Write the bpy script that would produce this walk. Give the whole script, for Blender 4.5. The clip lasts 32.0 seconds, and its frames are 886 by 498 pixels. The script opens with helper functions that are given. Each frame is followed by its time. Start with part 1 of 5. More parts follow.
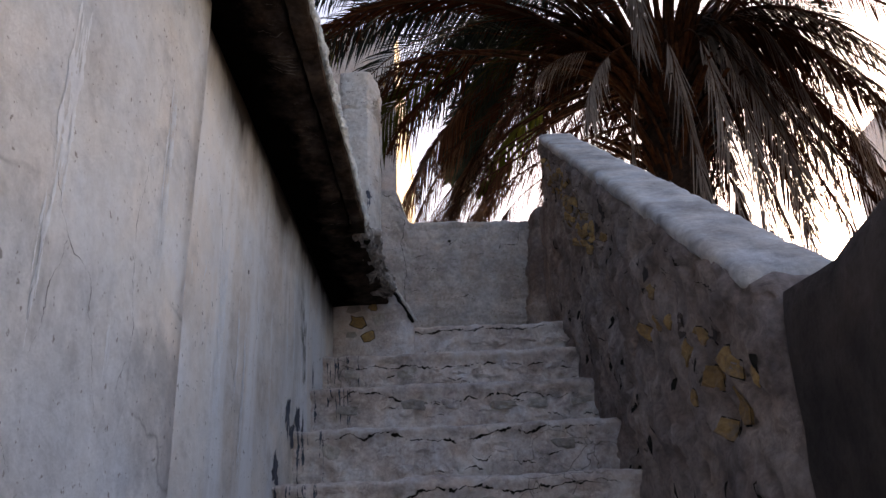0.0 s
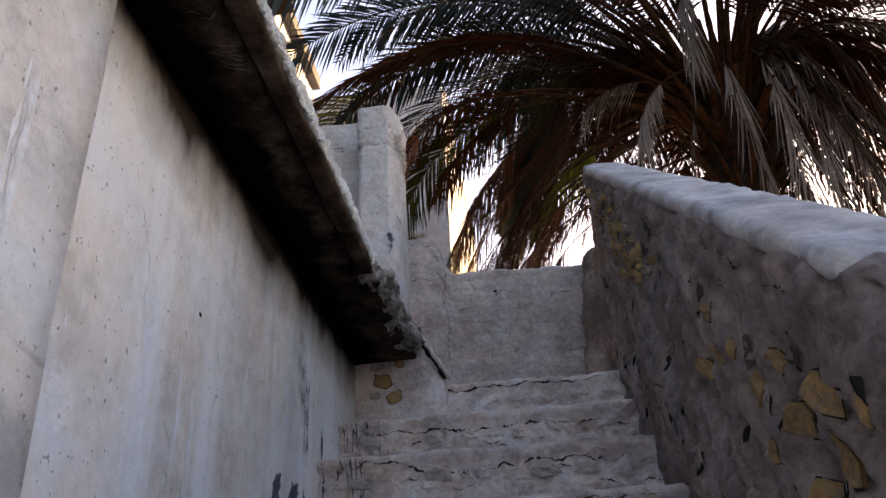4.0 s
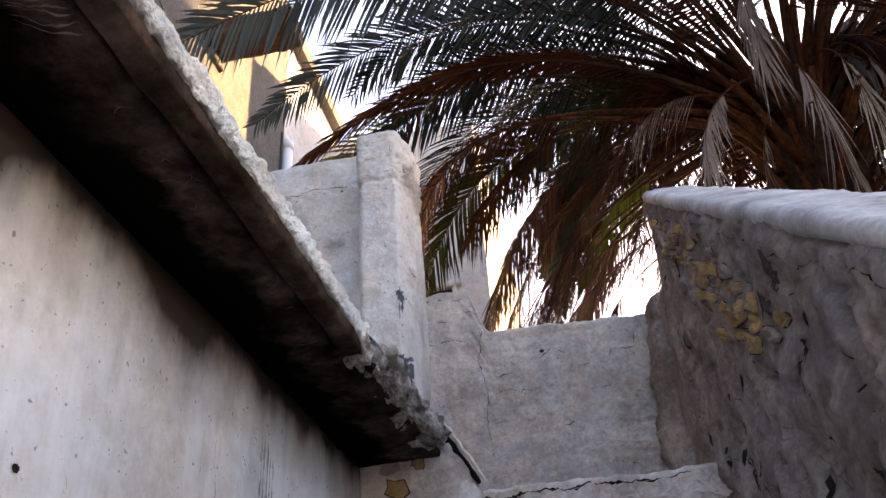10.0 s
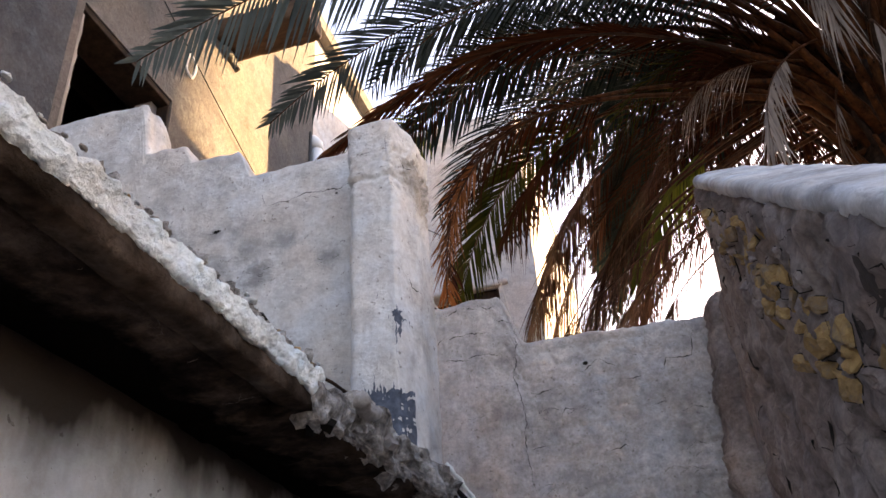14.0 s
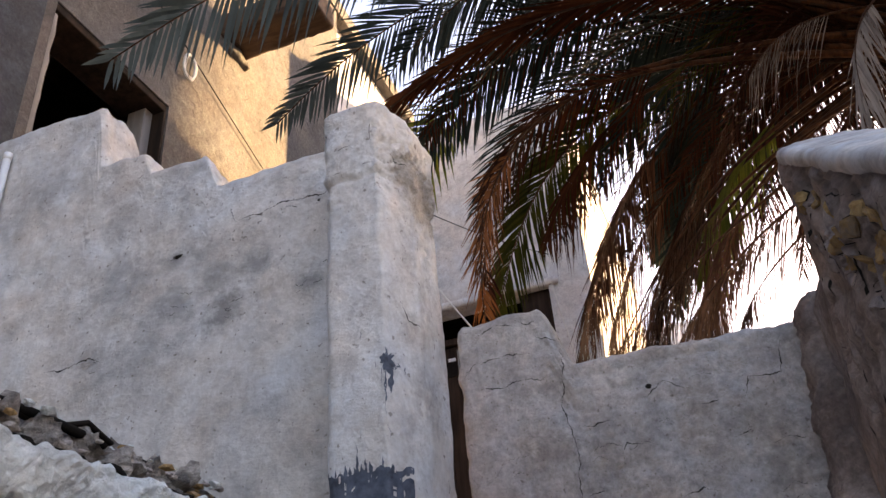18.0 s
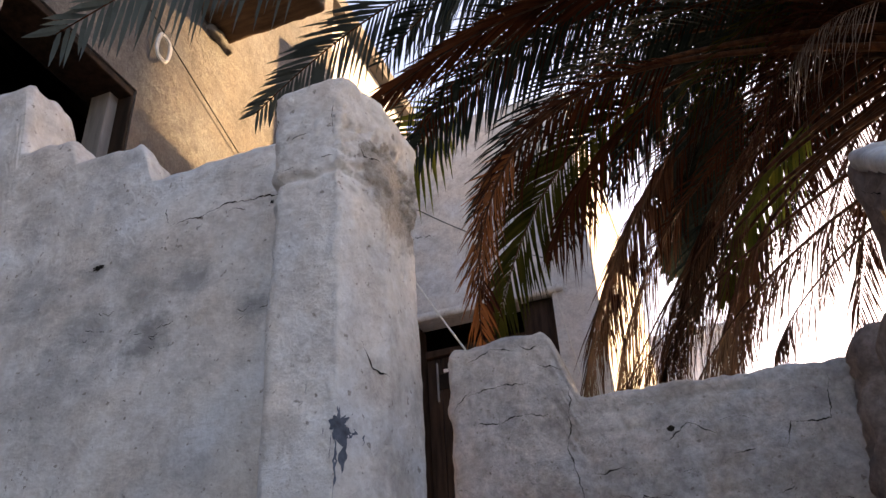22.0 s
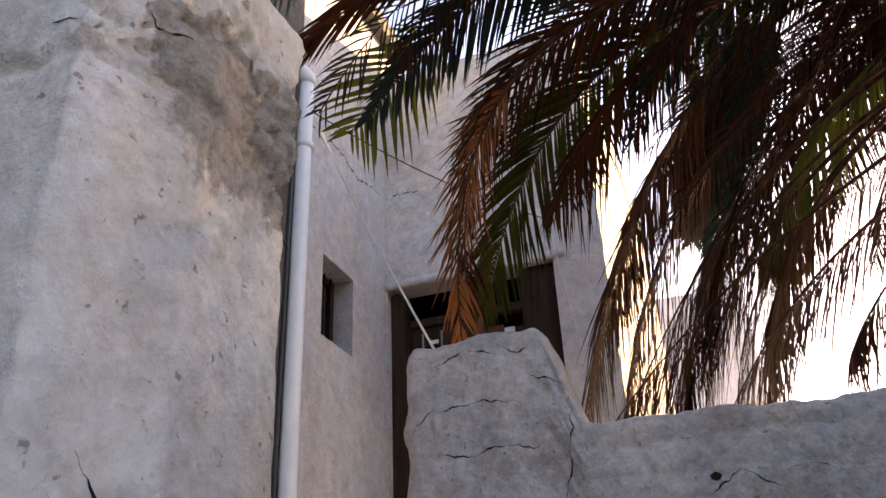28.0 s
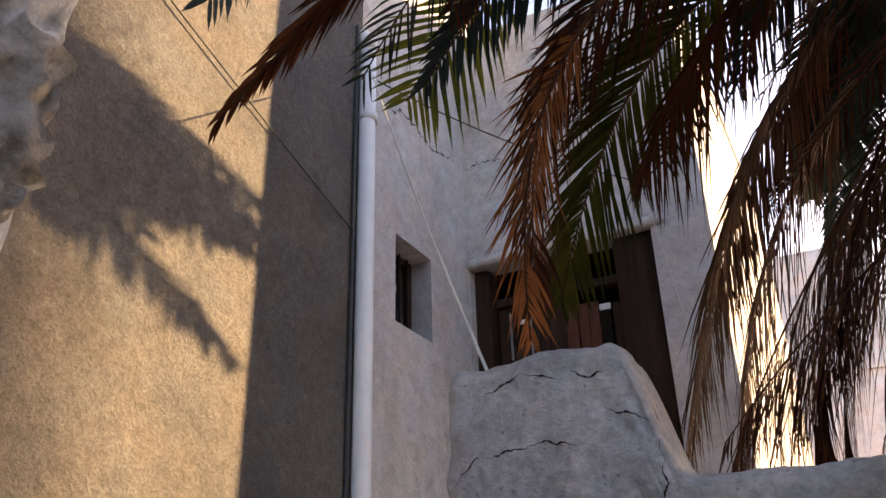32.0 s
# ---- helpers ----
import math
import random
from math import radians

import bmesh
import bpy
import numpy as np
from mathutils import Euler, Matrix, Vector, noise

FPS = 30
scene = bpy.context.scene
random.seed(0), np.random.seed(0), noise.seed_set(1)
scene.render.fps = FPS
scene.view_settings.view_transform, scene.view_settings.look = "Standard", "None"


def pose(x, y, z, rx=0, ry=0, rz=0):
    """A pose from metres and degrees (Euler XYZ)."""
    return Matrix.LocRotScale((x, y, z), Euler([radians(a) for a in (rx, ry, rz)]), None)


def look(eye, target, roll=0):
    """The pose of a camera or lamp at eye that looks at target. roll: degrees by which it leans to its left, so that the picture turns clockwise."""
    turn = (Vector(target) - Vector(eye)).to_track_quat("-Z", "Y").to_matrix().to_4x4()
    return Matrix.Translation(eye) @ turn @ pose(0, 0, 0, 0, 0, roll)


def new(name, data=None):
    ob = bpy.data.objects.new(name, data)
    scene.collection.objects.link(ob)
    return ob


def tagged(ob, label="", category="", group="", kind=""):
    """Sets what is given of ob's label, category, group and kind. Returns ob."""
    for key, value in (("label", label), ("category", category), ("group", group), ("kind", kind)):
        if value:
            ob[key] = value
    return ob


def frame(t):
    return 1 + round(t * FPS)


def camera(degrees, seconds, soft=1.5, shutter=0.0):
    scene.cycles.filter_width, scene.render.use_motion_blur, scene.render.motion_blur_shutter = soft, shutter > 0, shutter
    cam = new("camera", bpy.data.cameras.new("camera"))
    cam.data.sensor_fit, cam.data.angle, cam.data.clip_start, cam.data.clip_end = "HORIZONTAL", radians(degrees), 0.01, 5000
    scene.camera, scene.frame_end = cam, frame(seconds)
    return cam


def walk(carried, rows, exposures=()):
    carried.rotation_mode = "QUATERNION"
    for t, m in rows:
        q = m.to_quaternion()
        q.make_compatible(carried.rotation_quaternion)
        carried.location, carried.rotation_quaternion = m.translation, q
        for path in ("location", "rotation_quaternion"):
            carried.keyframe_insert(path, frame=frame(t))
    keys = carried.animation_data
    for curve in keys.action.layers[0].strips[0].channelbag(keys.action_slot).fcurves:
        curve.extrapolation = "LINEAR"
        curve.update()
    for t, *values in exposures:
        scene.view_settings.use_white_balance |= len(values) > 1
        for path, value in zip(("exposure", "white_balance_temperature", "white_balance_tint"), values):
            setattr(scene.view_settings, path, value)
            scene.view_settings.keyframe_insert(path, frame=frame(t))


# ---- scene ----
from mathutils.bvhtree import BVHTree

cam = camera(57.0, 32.0)
PATH = [
    (0, (0.395, -0.92, 1.624), (0.384, 0.917, 2.416), -2.3),
    (0.5, (0.423, -0.849, 1.641), (0.397, 0.966, 2.481), -2.3),
    (1, (0.451, -0.778, 1.657), (0.407, 1.026, 2.518), -2.4),
    (1.5, (0.48, -0.722, 1.674), (0.405, 1.073, 2.554), -2.3),
    (2, (0.508, -0.674, 1.681), (0.403, 1.123, 2.552), -2.4),
    (2.5, (0.53, -0.614, 1.684), (0.404, 1.184, 2.55), -2.7),
    (3, (0.551, -0.536, 1.69), (0.408, 1.239, 2.601), -2.9),
    (3.5, (0.568, -0.457, 1.706), (0.403, 1.305, 2.638), -2.9),
    (5.5, (0.598, -0.185, 1.795), (0.399, 1.529, 2.806), -2.8),
    (6, (0.61, -0.093, 1.836), (0.392, 1.611, 2.86), -2.6),
    (6.5, (0.625, -0.002, 1.889), (0.383, 1.686, 2.934), -2.5),
    (7, (0.629, 0.067, 1.94), (0.33, 1.75, 2.977), -1.9),
    (7.5, (0.635, 0.121, 1.981), (0.322, 1.829, 2.975), -1.9),
    (8, (0.629, 0.168, 2.019), (0.312, 1.86, 3.039), -2.2),
    (8.5, (0.614, 0.222, 2.045), (0.288, 1.898, 3.086), -2.6),
    (9, (0.601, 0.287, 2.075), (0.285, 1.96, 3.124), -3.1),
    (9.5, (0.58, 0.349, 2.134), (0.281, 2.017, 3.196), -3.6),
    (10, (0.573, 0.389, 2.191), (0.304, 2.069, 3.243), -4.2),
    (10.5, (0.571, 0.426, 2.241), (0.31, 2.115, 3.28), -4.6),
    (11, (0.577, 0.475, 2.269), (0.32, 2.166, 3.305), -4.9),
    (11.5, (0.591, 0.555, 2.293), (0.315, 2.23, 3.35), -4.7),
    (12, (0.614, 0.63, 2.337), (0.301, 2.296, 3.397), -4.3),
    (12.5, (0.643, 0.691, 2.395), (0.299, 2.352, 3.456), -4.1),
    (13, (0.665, 0.744, 2.44), (0.293, 2.413, 3.477), -4.0),
    (13.5, (0.671, 0.791, 2.476), (0.285, 2.457, 3.514), -4.4),
    (14, (0.678, 0.851, 2.496), (0.265, 2.503, 3.545), -4.2),
    (14.5, (0.661, 0.921, 2.522), (0.241, 2.566, 3.579), -4.8),
    (16.5, (0.677, 1.193, 2.715), (0.23, 2.835, 3.767), -5.8),
    (17, (0.668, 1.279, 2.765), (0.182, 2.906, 3.822), -5.6),
    (17.5, (0.673, 1.363, 2.825), (0.156, 2.977, 3.889), -5.4),
    (18, (0.673, 1.412, 2.881), (0.13, 3.025, 3.93), -5.1),
    (18.5, (0.671, 1.45, 2.918), (0.114, 3.06, 3.966), -5.1),
    (19, (0.668, 1.488, 2.94), (0.105, 3.097, 3.985), -5.1),
    (19.5, (0.658, 1.547, 2.973), (0.094, 3.151, 4.027), -4.6),
    (20, (0.643, 1.613, 3.021), (0.087, 3.212, 4.087), -4.9),
    (20.5, (0.619, 1.665, 3.078), (0.078, 3.263, 4.151), -4.7),
    (21, (0.609, 1.702, 3.122), (0.072, 3.313, 4.18), -4.3),
    (21.5, (0.597, 1.748, 3.156), (0.07, 3.366, 4.206), -4.0),
    (22, (0.589, 1.81, 3.182), (0.04, 3.424, 4.228), -3.7),
    (22.5, (0.591, 1.881, 3.211), (0.038, 3.481, 4.277), -3.6),
    (23, (0.597, 1.963, 3.252), (0.007, 3.545, 4.324), -3.0),
    (23.5, (0.604, 2.027, 3.297), (-0.024, 3.594, 4.369), -2.4),
    (24, (0.607, 2.068, 3.341), (-0.067, 3.646, 4.369), -2.0),
    (24.5, (0.6, 2.105, 3.383), (-0.091, 3.685, 4.398), -2.4),
    (26.5, (0.486, 2.413, 3.571), (-0.143, 4.019, 4.583), -2.6),
    (27, (0.473, 2.449, 3.605), (-0.125, 4.072, 4.609), -2.9),
    (27.5, (0.466, 2.497, 3.631), (-0.118, 4.148, 4.597), -2.7),
    (28, (0.471, 2.557, 3.655), (-0.108, 4.219, 4.606), -2.6),
    (28.5, (0.474, 2.635, 3.685), (-0.126, 4.292, 4.629), -2.7),
    (29, (0.48, 2.711, 3.732), (-0.138, 4.355, 4.688), -2.7),
    (29.5, (0.482, 2.762, 3.785), (-0.173, 4.406, 4.719), -2.4),
    (30, (0.483, 2.793, 3.821), (-0.196, 4.433, 4.744), -2.8),
    (30.5, (0.481, 2.852, 3.848), (-0.237, 4.473, 4.772), -2.4),
    (31, (0.472, 2.9, 3.87), (-0.294, 4.503, 4.791), -2.0),
    (31.5, (0.456, 2.958, 3.91), (-0.343, 4.548, 4.823), -1.8),
    (32, (0.442, 3.028, 3.963), (-0.379, 4.623, 4.848), -1.6),
]
walk(cam, [(t, look(eye, target, roll)) for t, eye, target, roll in PATH],
     exposures=[(0, 2.02, 7300, 25), (3.5, 2.25, 7350, 25), (6, 3.14, 7500, 25), (10, 3.19, 7600, 26), (14, 3.14, 7600, 26), (17, 3.06, 7600, 26), (20, 2.45, 7450, 26), (24.5, 2.63, 7450, 26), (28, 2.62, 7350, 26), (32, 2.36, 7000, 25)])

# ---- light ----
SUN_AZ, SUN_EL = 34.4, 17.0          # degrees east of +y, degrees up
world = bpy.data.worlds.new("sky")
scene.world = world
world.use_nodes = True
wn = world.node_tree
sky = wn.nodes.new("ShaderNodeTexSky")
sky.sky_type, sky.sun_disc = "NISHITA", False
sky.sun_elevation, sky.sun_rotation = radians(SUN_EL), radians(SUN_AZ)
sky.dust_density, sky.air_density = 2.5, 1.0
wn.nodes["Background"].inputs[1].default_value = 0.105
wn.links.new(sky.outputs[0], wn.nodes["Background"].inputs[0])
sun = new("sun", bpy.data.lights.new("sun", "SUN"))
sun.data.energy, sun.data.angle, sun.data.color = 5.0, radians(0.5), (1.0, 0.74, 0.37)
to_sun = Vector((math.sin(radians(SUN_AZ)) * math.cos(radians(SUN_EL)), math.cos(radians(SUN_AZ)) * math.cos(radians(SUN_EL)), math.sin(radians(SUN_EL))))
sun.matrix_world = look(to_sun * 40, (0, 0, 0))


# ---- materials ----
def ramp(nt, src, stops):
    r = nt.nodes.new("ShaderNodeValToRGB")
    els = r.color_ramp.elements
    while len(els) < len(stops):
        els.new(0.5)
    for e, (p, c) in zip(els, stops):
        e.position, e.color = p, (*c, 1)
    nt.links.new(src, r.inputs[0])
    return r.outputs[0]


def tex_noise(nt, co, scale, detail=6, rough=0.6, stretch=None):
    if stretch:
        m = nt.nodes.new("ShaderNodeMapping")
        m.inputs["Scale"].default_value = stretch
        nt.links.new(co, m.inputs[0])
        co = m.outputs[0]
    n = nt.nodes.new("ShaderNodeTexNoise")
    n.inputs["Scale"].default_value, n.inputs["Detail"].default_value, n.inputs["Roughness"].default_value = scale, detail, rough
    nt.links.new(co, n.inputs[0])
    return n.outputs[0]


def mix(nt, fac, a, b, mode="MIX"):
    m = nt.nodes.new("ShaderNodeMix")
    m.data_type, m.blend_type = "RGBA", mode
    for sock, v in ((m.inputs[0], fac), (m.inputs[6], a), (m.inputs[7], b)):
        if isinstance(v, (int, float)):
            sock.default_value = v
        elif isinstance(v, tuple):
            sock.default_value = (*v, 1)
        else:
            nt.links.new(v, sock)
    return m.outputs[2]


def base_material(name, rough=0.9):
    mat = bpy.data.materials.new(name)
    mat.use_nodes = True
    nt = mat.node_tree
    b = nt.nodes["Principled BSDF"]
    b.inputs["Roughness"].default_value = rough
    b.inputs["Specular IOR Level"].default_value = 0.25
    co = nt.nodes.new("ShaderNodeNewGeometry").outputs["Position"]
    return mat, nt, b, co


def bump(nt, b, height, strength=0.4, dist=0.02):
    n = nt.nodes.new("ShaderNodeBump")
    n.inputs["Strength"].default_value, n.inputs["Distance"].default_value = strength, dist
    nt.links.new(height, n.inputs["Height"])
    nt.links.new(n.outputs[0], b.inputs["Normal"])


def plaster(name, dark, mid, light, grain=40, streak=0.0, streak_col=(0.7, 0.72, 0.74), bump_s=0.5, cracks=0.0, speck=0.25, blotch=1.6, crack_scale=2.3):
    """Weathered lime or mud plaster: large blotches, fine grain, rain streaks and hairline cracks."""
    mat, nt, b, co = base_material(name)
    big = tex_noise(nt, co, blotch, 5, 0.62)
    col = ramp(nt, big, [(0.30, dark), (0.5, mid), (0.70, light)])
    fine = tex_noise(nt, co, grain, 8, 0.72)
    mid_n = tex_noise(nt, co, grain * 0.22, 6, 0.65)
    col = mix(nt, speck, col, ramp(nt, fine, [(0.32, (0.12, 0.12, 0.12)), (0.68, (0.95, 0.95, 0.95))]), "OVERLAY")
    col = mix(nt, 0.35, col, ramp(nt, mid_n, [(0.3, (0.25, 0.24, 0.24)), (0.7, (0.8, 0.8, 0.8))]), "OVERLAY")
    tint = tex_noise(nt, co, blotch * 1.7 + 0.8, 4, 0.55)
    col = mix(nt, 0.8, col, ramp(nt, tint, [(0.34, (0.93, 0.99, 1.06)), (0.5, (1, 1, 1)), (0.66, (1.05, 0.985, 0.93))]), "MULTIPLY")
    stain = tex_noise(nt, co, blotch * 2.3, 7, 0.7)
    col = mix(nt, ramp(nt, stain, [(0.53, (0, 0, 0)), (0.64, (0.45, 0.45, 0.45))]), col, tuple(q * 0.72 for q in dark))
    if streak:
        s = tex_noise(nt, co, 1.0, 5, 0.6, (1.2, 4.2, 0.30))
        f = ramp(nt, s, [(0.50, (0, 0, 0)), (0.64, (streak, streak, streak))])
        col = mix(nt, f, col, streak_col)
        s2 = tex_noise(nt, co, 1.0, 6, 0.65, (2.0, 9.0, 0.5))
        col = mix(nt, ramp(nt, s2, [(0.57, (0, 0, 0)), (0.76, (streak * 0.45,) * 3)]), col, tuple(c * 0.55 for c in dark))
        spots = tex_noise(nt, co, 60, 3, 0.5)
        col = mix(nt, ramp(nt, spots, [(0.66, (0, 0, 0)), (0.71, (0.7, 0.7, 0.7))]), col, (0.16, 0.13, 0.11))
    h = nt.nodes.new("ShaderNodeMath")
    h.operation = "MULTIPLY_ADD"
    nt.links.new(mid_n, h.inputs[0])
    h.inputs[1].default_value = 1.6
    nt.links.new(fine, h.inputs[2])
    height = h.outputs[0]
    if cracks:
        v = nt.nodes.new("ShaderNodeTexVoronoi")
        v.feature = "DISTANCE_TO_EDGE"
        v.inputs["Scale"].default_value = crack_scale
        w = nt.nodes.new("ShaderNodeMixRGB")
        w.inputs[0].default_value = 0.12
        wn_ = nt.nodes.new("ShaderNodeTexNoise")
        wn_.inputs["Scale"].default_value, wn_.inputs["Detail"].default_value = 5, 6
        nt.links.new(co, wn_.inputs[0])
        nt.links.new(co, w.inputs[1])
        nt.links.new(wn_.outputs[1], w.inputs[2])
        nt.links.new(w.outputs[0], v.inputs[0])
        thin = ramp(nt, v.outputs[0], [(0.0, (1, 1, 1)), (0.012, (0, 0, 0))])
        mask = ramp(nt, tex_noise(nt, co, 1.1, 3), [(0.5, (0, 0, 0)), (0.6, (cracks, cracks, cracks))])
        col = mix(nt, mix(nt, 1.0, thin, mask, "MULTIPLY"), col, (0.05, 0.045, 0.04))
    nt.links.new(col, b.inputs["Base Color"])
    bump(nt, b, height, bump_s, 0.012)
    return mat


def simple(name, a, c, scale=20, rough=0.7, metallic=0.0, bump_s=0.2, per_object=0.0, stretch=None):
    mat, nt, b, co = base_material(name, rough)
    n = tex_noise(nt, co, scale, 6, 0.65, stretch)
    col = ramp(nt, n, [(0.3, a), (0.7, c)])
    if per_object:
        r = nt.nodes.new("ShaderNodeObjectInfo").outputs["Random"]
        col = mix(nt, per_object, col, ramp(nt, r, [(0, (0.2, 0.2, 0.2)), (1, (0.85, 0.85, 0.85))]), "OVERLAY")
    nt.links.new(col, b.inputs["Base Color"])
    b.inputs["Metallic"].default_value = metallic
    bump(nt, b, n, bump_s, 0.008)
    return mat


def leaf_material(name, a, c, rough=0.55, through_=0.25, gloss=0.25):
    mat, nt, b, co = base_material(name, rough)
    b.inputs["Specular IOR Level"].default_value = gloss
    n = tex_noise(nt, co, 3.0, 4)
    isl = nt.nodes.new("ShaderNodeNewGeometry").outputs["Random Per Island"]
    col = mix(nt, 0.5, ramp(nt, n, [(0.3, a), (0.7, c)]), ramp(nt, isl, [(0, a), (1, c)]))
    nt.links.new(col, b.inputs["Base Color"])
    t = nt.nodes.new("ShaderNodeBsdfTranslucent")
    nt.links.new(col, t.inputs[0])
    m = nt.nodes.new("ShaderNodeMixShader")
    m.inputs[0].default_value = through_
    nt.links.new(b.outputs[0], m.inputs[1])
    nt.links.new(t.outputs[0], m.inputs[2])
    nt.links.new(m.outputs[0], nt.nodes["Material Output"].inputs[0])
    return mat


M_LEFT = plaster("lime_washed_plaster", (0.58, 0.53, 0.48), (0.72, 0.69, 0.65), (0.82, 0.80, 0.78), 30, 0.75, (0.84, 0.86, 0.88), 0.45, 0.0)


def soot_shade_runs(mat):
    """Sooty runs in uneven tongues, plus painted shade that darkens up to the slab."""
    nt = mat.node_tree
    b = nt.nodes["Principled BSDF"]
    col = b.inputs["Base Color"].links[0].from_socket
    co = nt.nodes.new("ShaderNodeNewGeometry").outputs["Position"]
    sep = nt.nodes.new("ShaderNodeSeparateXYZ")
    nt.links.new(co, sep.inputs[0])
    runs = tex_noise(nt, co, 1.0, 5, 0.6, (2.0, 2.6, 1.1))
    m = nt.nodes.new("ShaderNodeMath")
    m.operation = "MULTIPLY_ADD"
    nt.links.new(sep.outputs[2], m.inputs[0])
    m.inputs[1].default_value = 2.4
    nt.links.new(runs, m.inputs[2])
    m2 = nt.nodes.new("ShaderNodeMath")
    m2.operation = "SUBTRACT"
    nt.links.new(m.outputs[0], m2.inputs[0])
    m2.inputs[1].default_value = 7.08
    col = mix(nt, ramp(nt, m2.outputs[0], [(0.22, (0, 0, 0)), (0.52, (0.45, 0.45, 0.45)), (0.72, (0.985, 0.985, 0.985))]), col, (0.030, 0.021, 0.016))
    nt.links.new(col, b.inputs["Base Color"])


soot_shade_runs(M_LEFT)
M_PILASTER = plaster("grey_cement_plaster", (0.40, 0.41, 0.42), (0.60, 0.60, 0.595), (0.79, 0.76, 0.72), 35, 0.22, (0.80, 0.81, 0.82), 0.5, 0.6, blotch=1.5)
M_MUD = plaster("grey_mud_plaster", (0.42, 0.355, 0.33), (0.62, 0.545, 0.515), (0.73, 0.665, 0.64), 45, 0.0, bump_s=1.0, cracks=0.8, crack_scale=7.0, blotch=5.0, speck=0.4)
# Dark mud, with the left-facing wall's weaker light also in the colour.
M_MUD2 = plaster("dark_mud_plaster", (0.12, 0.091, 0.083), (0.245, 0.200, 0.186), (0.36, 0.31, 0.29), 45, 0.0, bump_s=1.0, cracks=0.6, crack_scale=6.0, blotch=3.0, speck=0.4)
M_PALE = plaster("pale_gypsum_plaster", (0.43, 0.41, 0.39), (0.56, 0.535, 0.515), (0.66, 0.64, 0.62), 40, 0.2, (0.66, 0.67, 0.69), 0.6, blotch=2.0, speck=0.22)


def smudged(mat, spots, colour):
    """Grey worn spots where the top coat has rubbed off, soft-edged and grainy."""
    nt = mat.node_tree
    b = nt.nodes["Principled BSDF"]
    col = b.inputs["Base Color"].links[0].from_socket
    co = nt.nodes.new("ShaderNodeNewGeometry").outputs["Position"]
    rag = tex_noise(nt, co, 22, 6, 0.7)
    for x, z, r, strength in spots:
        d = nt.nodes.new("ShaderNodeVectorMath")
        d.operation = "DISTANCE"
        nt.links.new(co, d.inputs[0])
        d.inputs[1].default_value = (x, 3.2, z)
        m = nt.nodes.new("ShaderNodeMath")
        m.operation = "MULTIPLY_ADD"
        nt.links.new(d.outputs["Value"], m.inputs[0])
        m.inputs[1].default_value = 0.45 / r
        nt.links.new(rag, m.inputs[2])
        col = mix(nt, ramp(nt, m.outputs[0], [(0.66, (strength,) * 3), (0.98, (0, 0, 0))]), col, colour)
    nt.links.new(col, b.inputs["Base Color"])


smudged(M_PALE, ((-.63, 4.04, .075, 1.0), (-.81, 4.11, .075, .75), (-.66, 4.16, .06, .7), (-.52, 4.175, .06, .8), (-.34, 4.06, .055, .85), (-1.11, 3.98, .06, .5), (-1.07, 4.47, .08, .35), (-.82, 4.27, .04, .6)), (0.27, 0.26, 0.255))
M_PILLAR = plaster("weathered_pillar_plaster", (0.49, 0.46, 0.44), (0.57, 0.54, 0.515), (0.63, 0.605, 0.585), 45, 0.12, (0.66, 0.67, 0.69), 0.7, blotch=3.0, speck=0.25)


def span(nt, sock, lo, hi, flip=False):
    """0 below lo, 1 above hi (or the reverse)."""
    m = nt.nodes.new("ShaderNodeMapRange")
    nt.links.new(sock, m.inputs[0])
    m.inputs[1].default_value, m.inputs[2].default_value = lo, hi
    m.inputs[3].default_value, m.inputs[4].default_value = (1, 0) if flip else (0, 1)
    return m.outputs[0]


def times(nt, a, b):
    m = nt.nodes.new("ShaderNodeMath")
    m.operation = "MULTIPLY"
    nt.links.new(a, m.inputs[0])
    nt.links.new(b, m.inputs[1])
    return m.outputs[0]


def crumbled(mat):
    """Bare sandy mortar where the plaster has fallen from the pillar's corner under its cap."""
    nt = mat.node_tree
    b = nt.nodes["Principled BSDF"]
    col = b.inputs["Base Color"].links[0].from_socket
    co = nt.nodes.new("ShaderNodeNewGeometry").outputs["Position"]
    sep = nt.nodes.new("ShaderNodeSeparateXYZ")
    nt.links.new(co, sep.inputs[0])
    area = times(nt, times(nt, span(nt, sep.outputs[0], -0.015, 0.03), span(nt, sep.outputs[2], 4.02, 4.20)), span(nt, sep.outputs[2], 4.31, 4.38, True))
    m = nt.nodes.new("ShaderNodeMath")
    m.operation = "MULTIPLY_ADD"
    nt.links.new(tex_noise(nt, co, 13, 7, 0.7), m.inputs[0])
    m.inputs[1].default_value = 0.9
    nt.links.new(area, m.inputs[2])
    mask = ramp(nt, m.outputs[0], [(0.92, (0, 0, 0)), (1.06, (0.85, 0.85, 0.85))])
    grit = tex_noise(nt, co, 75, 8, 0.75)
    col = mix(nt, mask, col, ramp(nt, grit, [(0.32, (0.20, 0.17, 0.15)), (0.5, (0.40, 0.36, 0.325)), (0.68, (0.54, 0.50, 0.46))]))
    nt.links.new(col, b.inputs["Base Color"])
    n = nt.nodes.new("ShaderNodeBump")
    n.inputs["Distance"].default_value = 0.012
    nt.links.new(mask, n.inputs["Strength"])
    nt.links.new(grit, n.inputs["Height"])
    nt.links.new(b.inputs["Normal"].links[0].from_socket, n.inputs["Normal"])
    nt.links.new(n.outputs[0], b.inputs["Normal"])


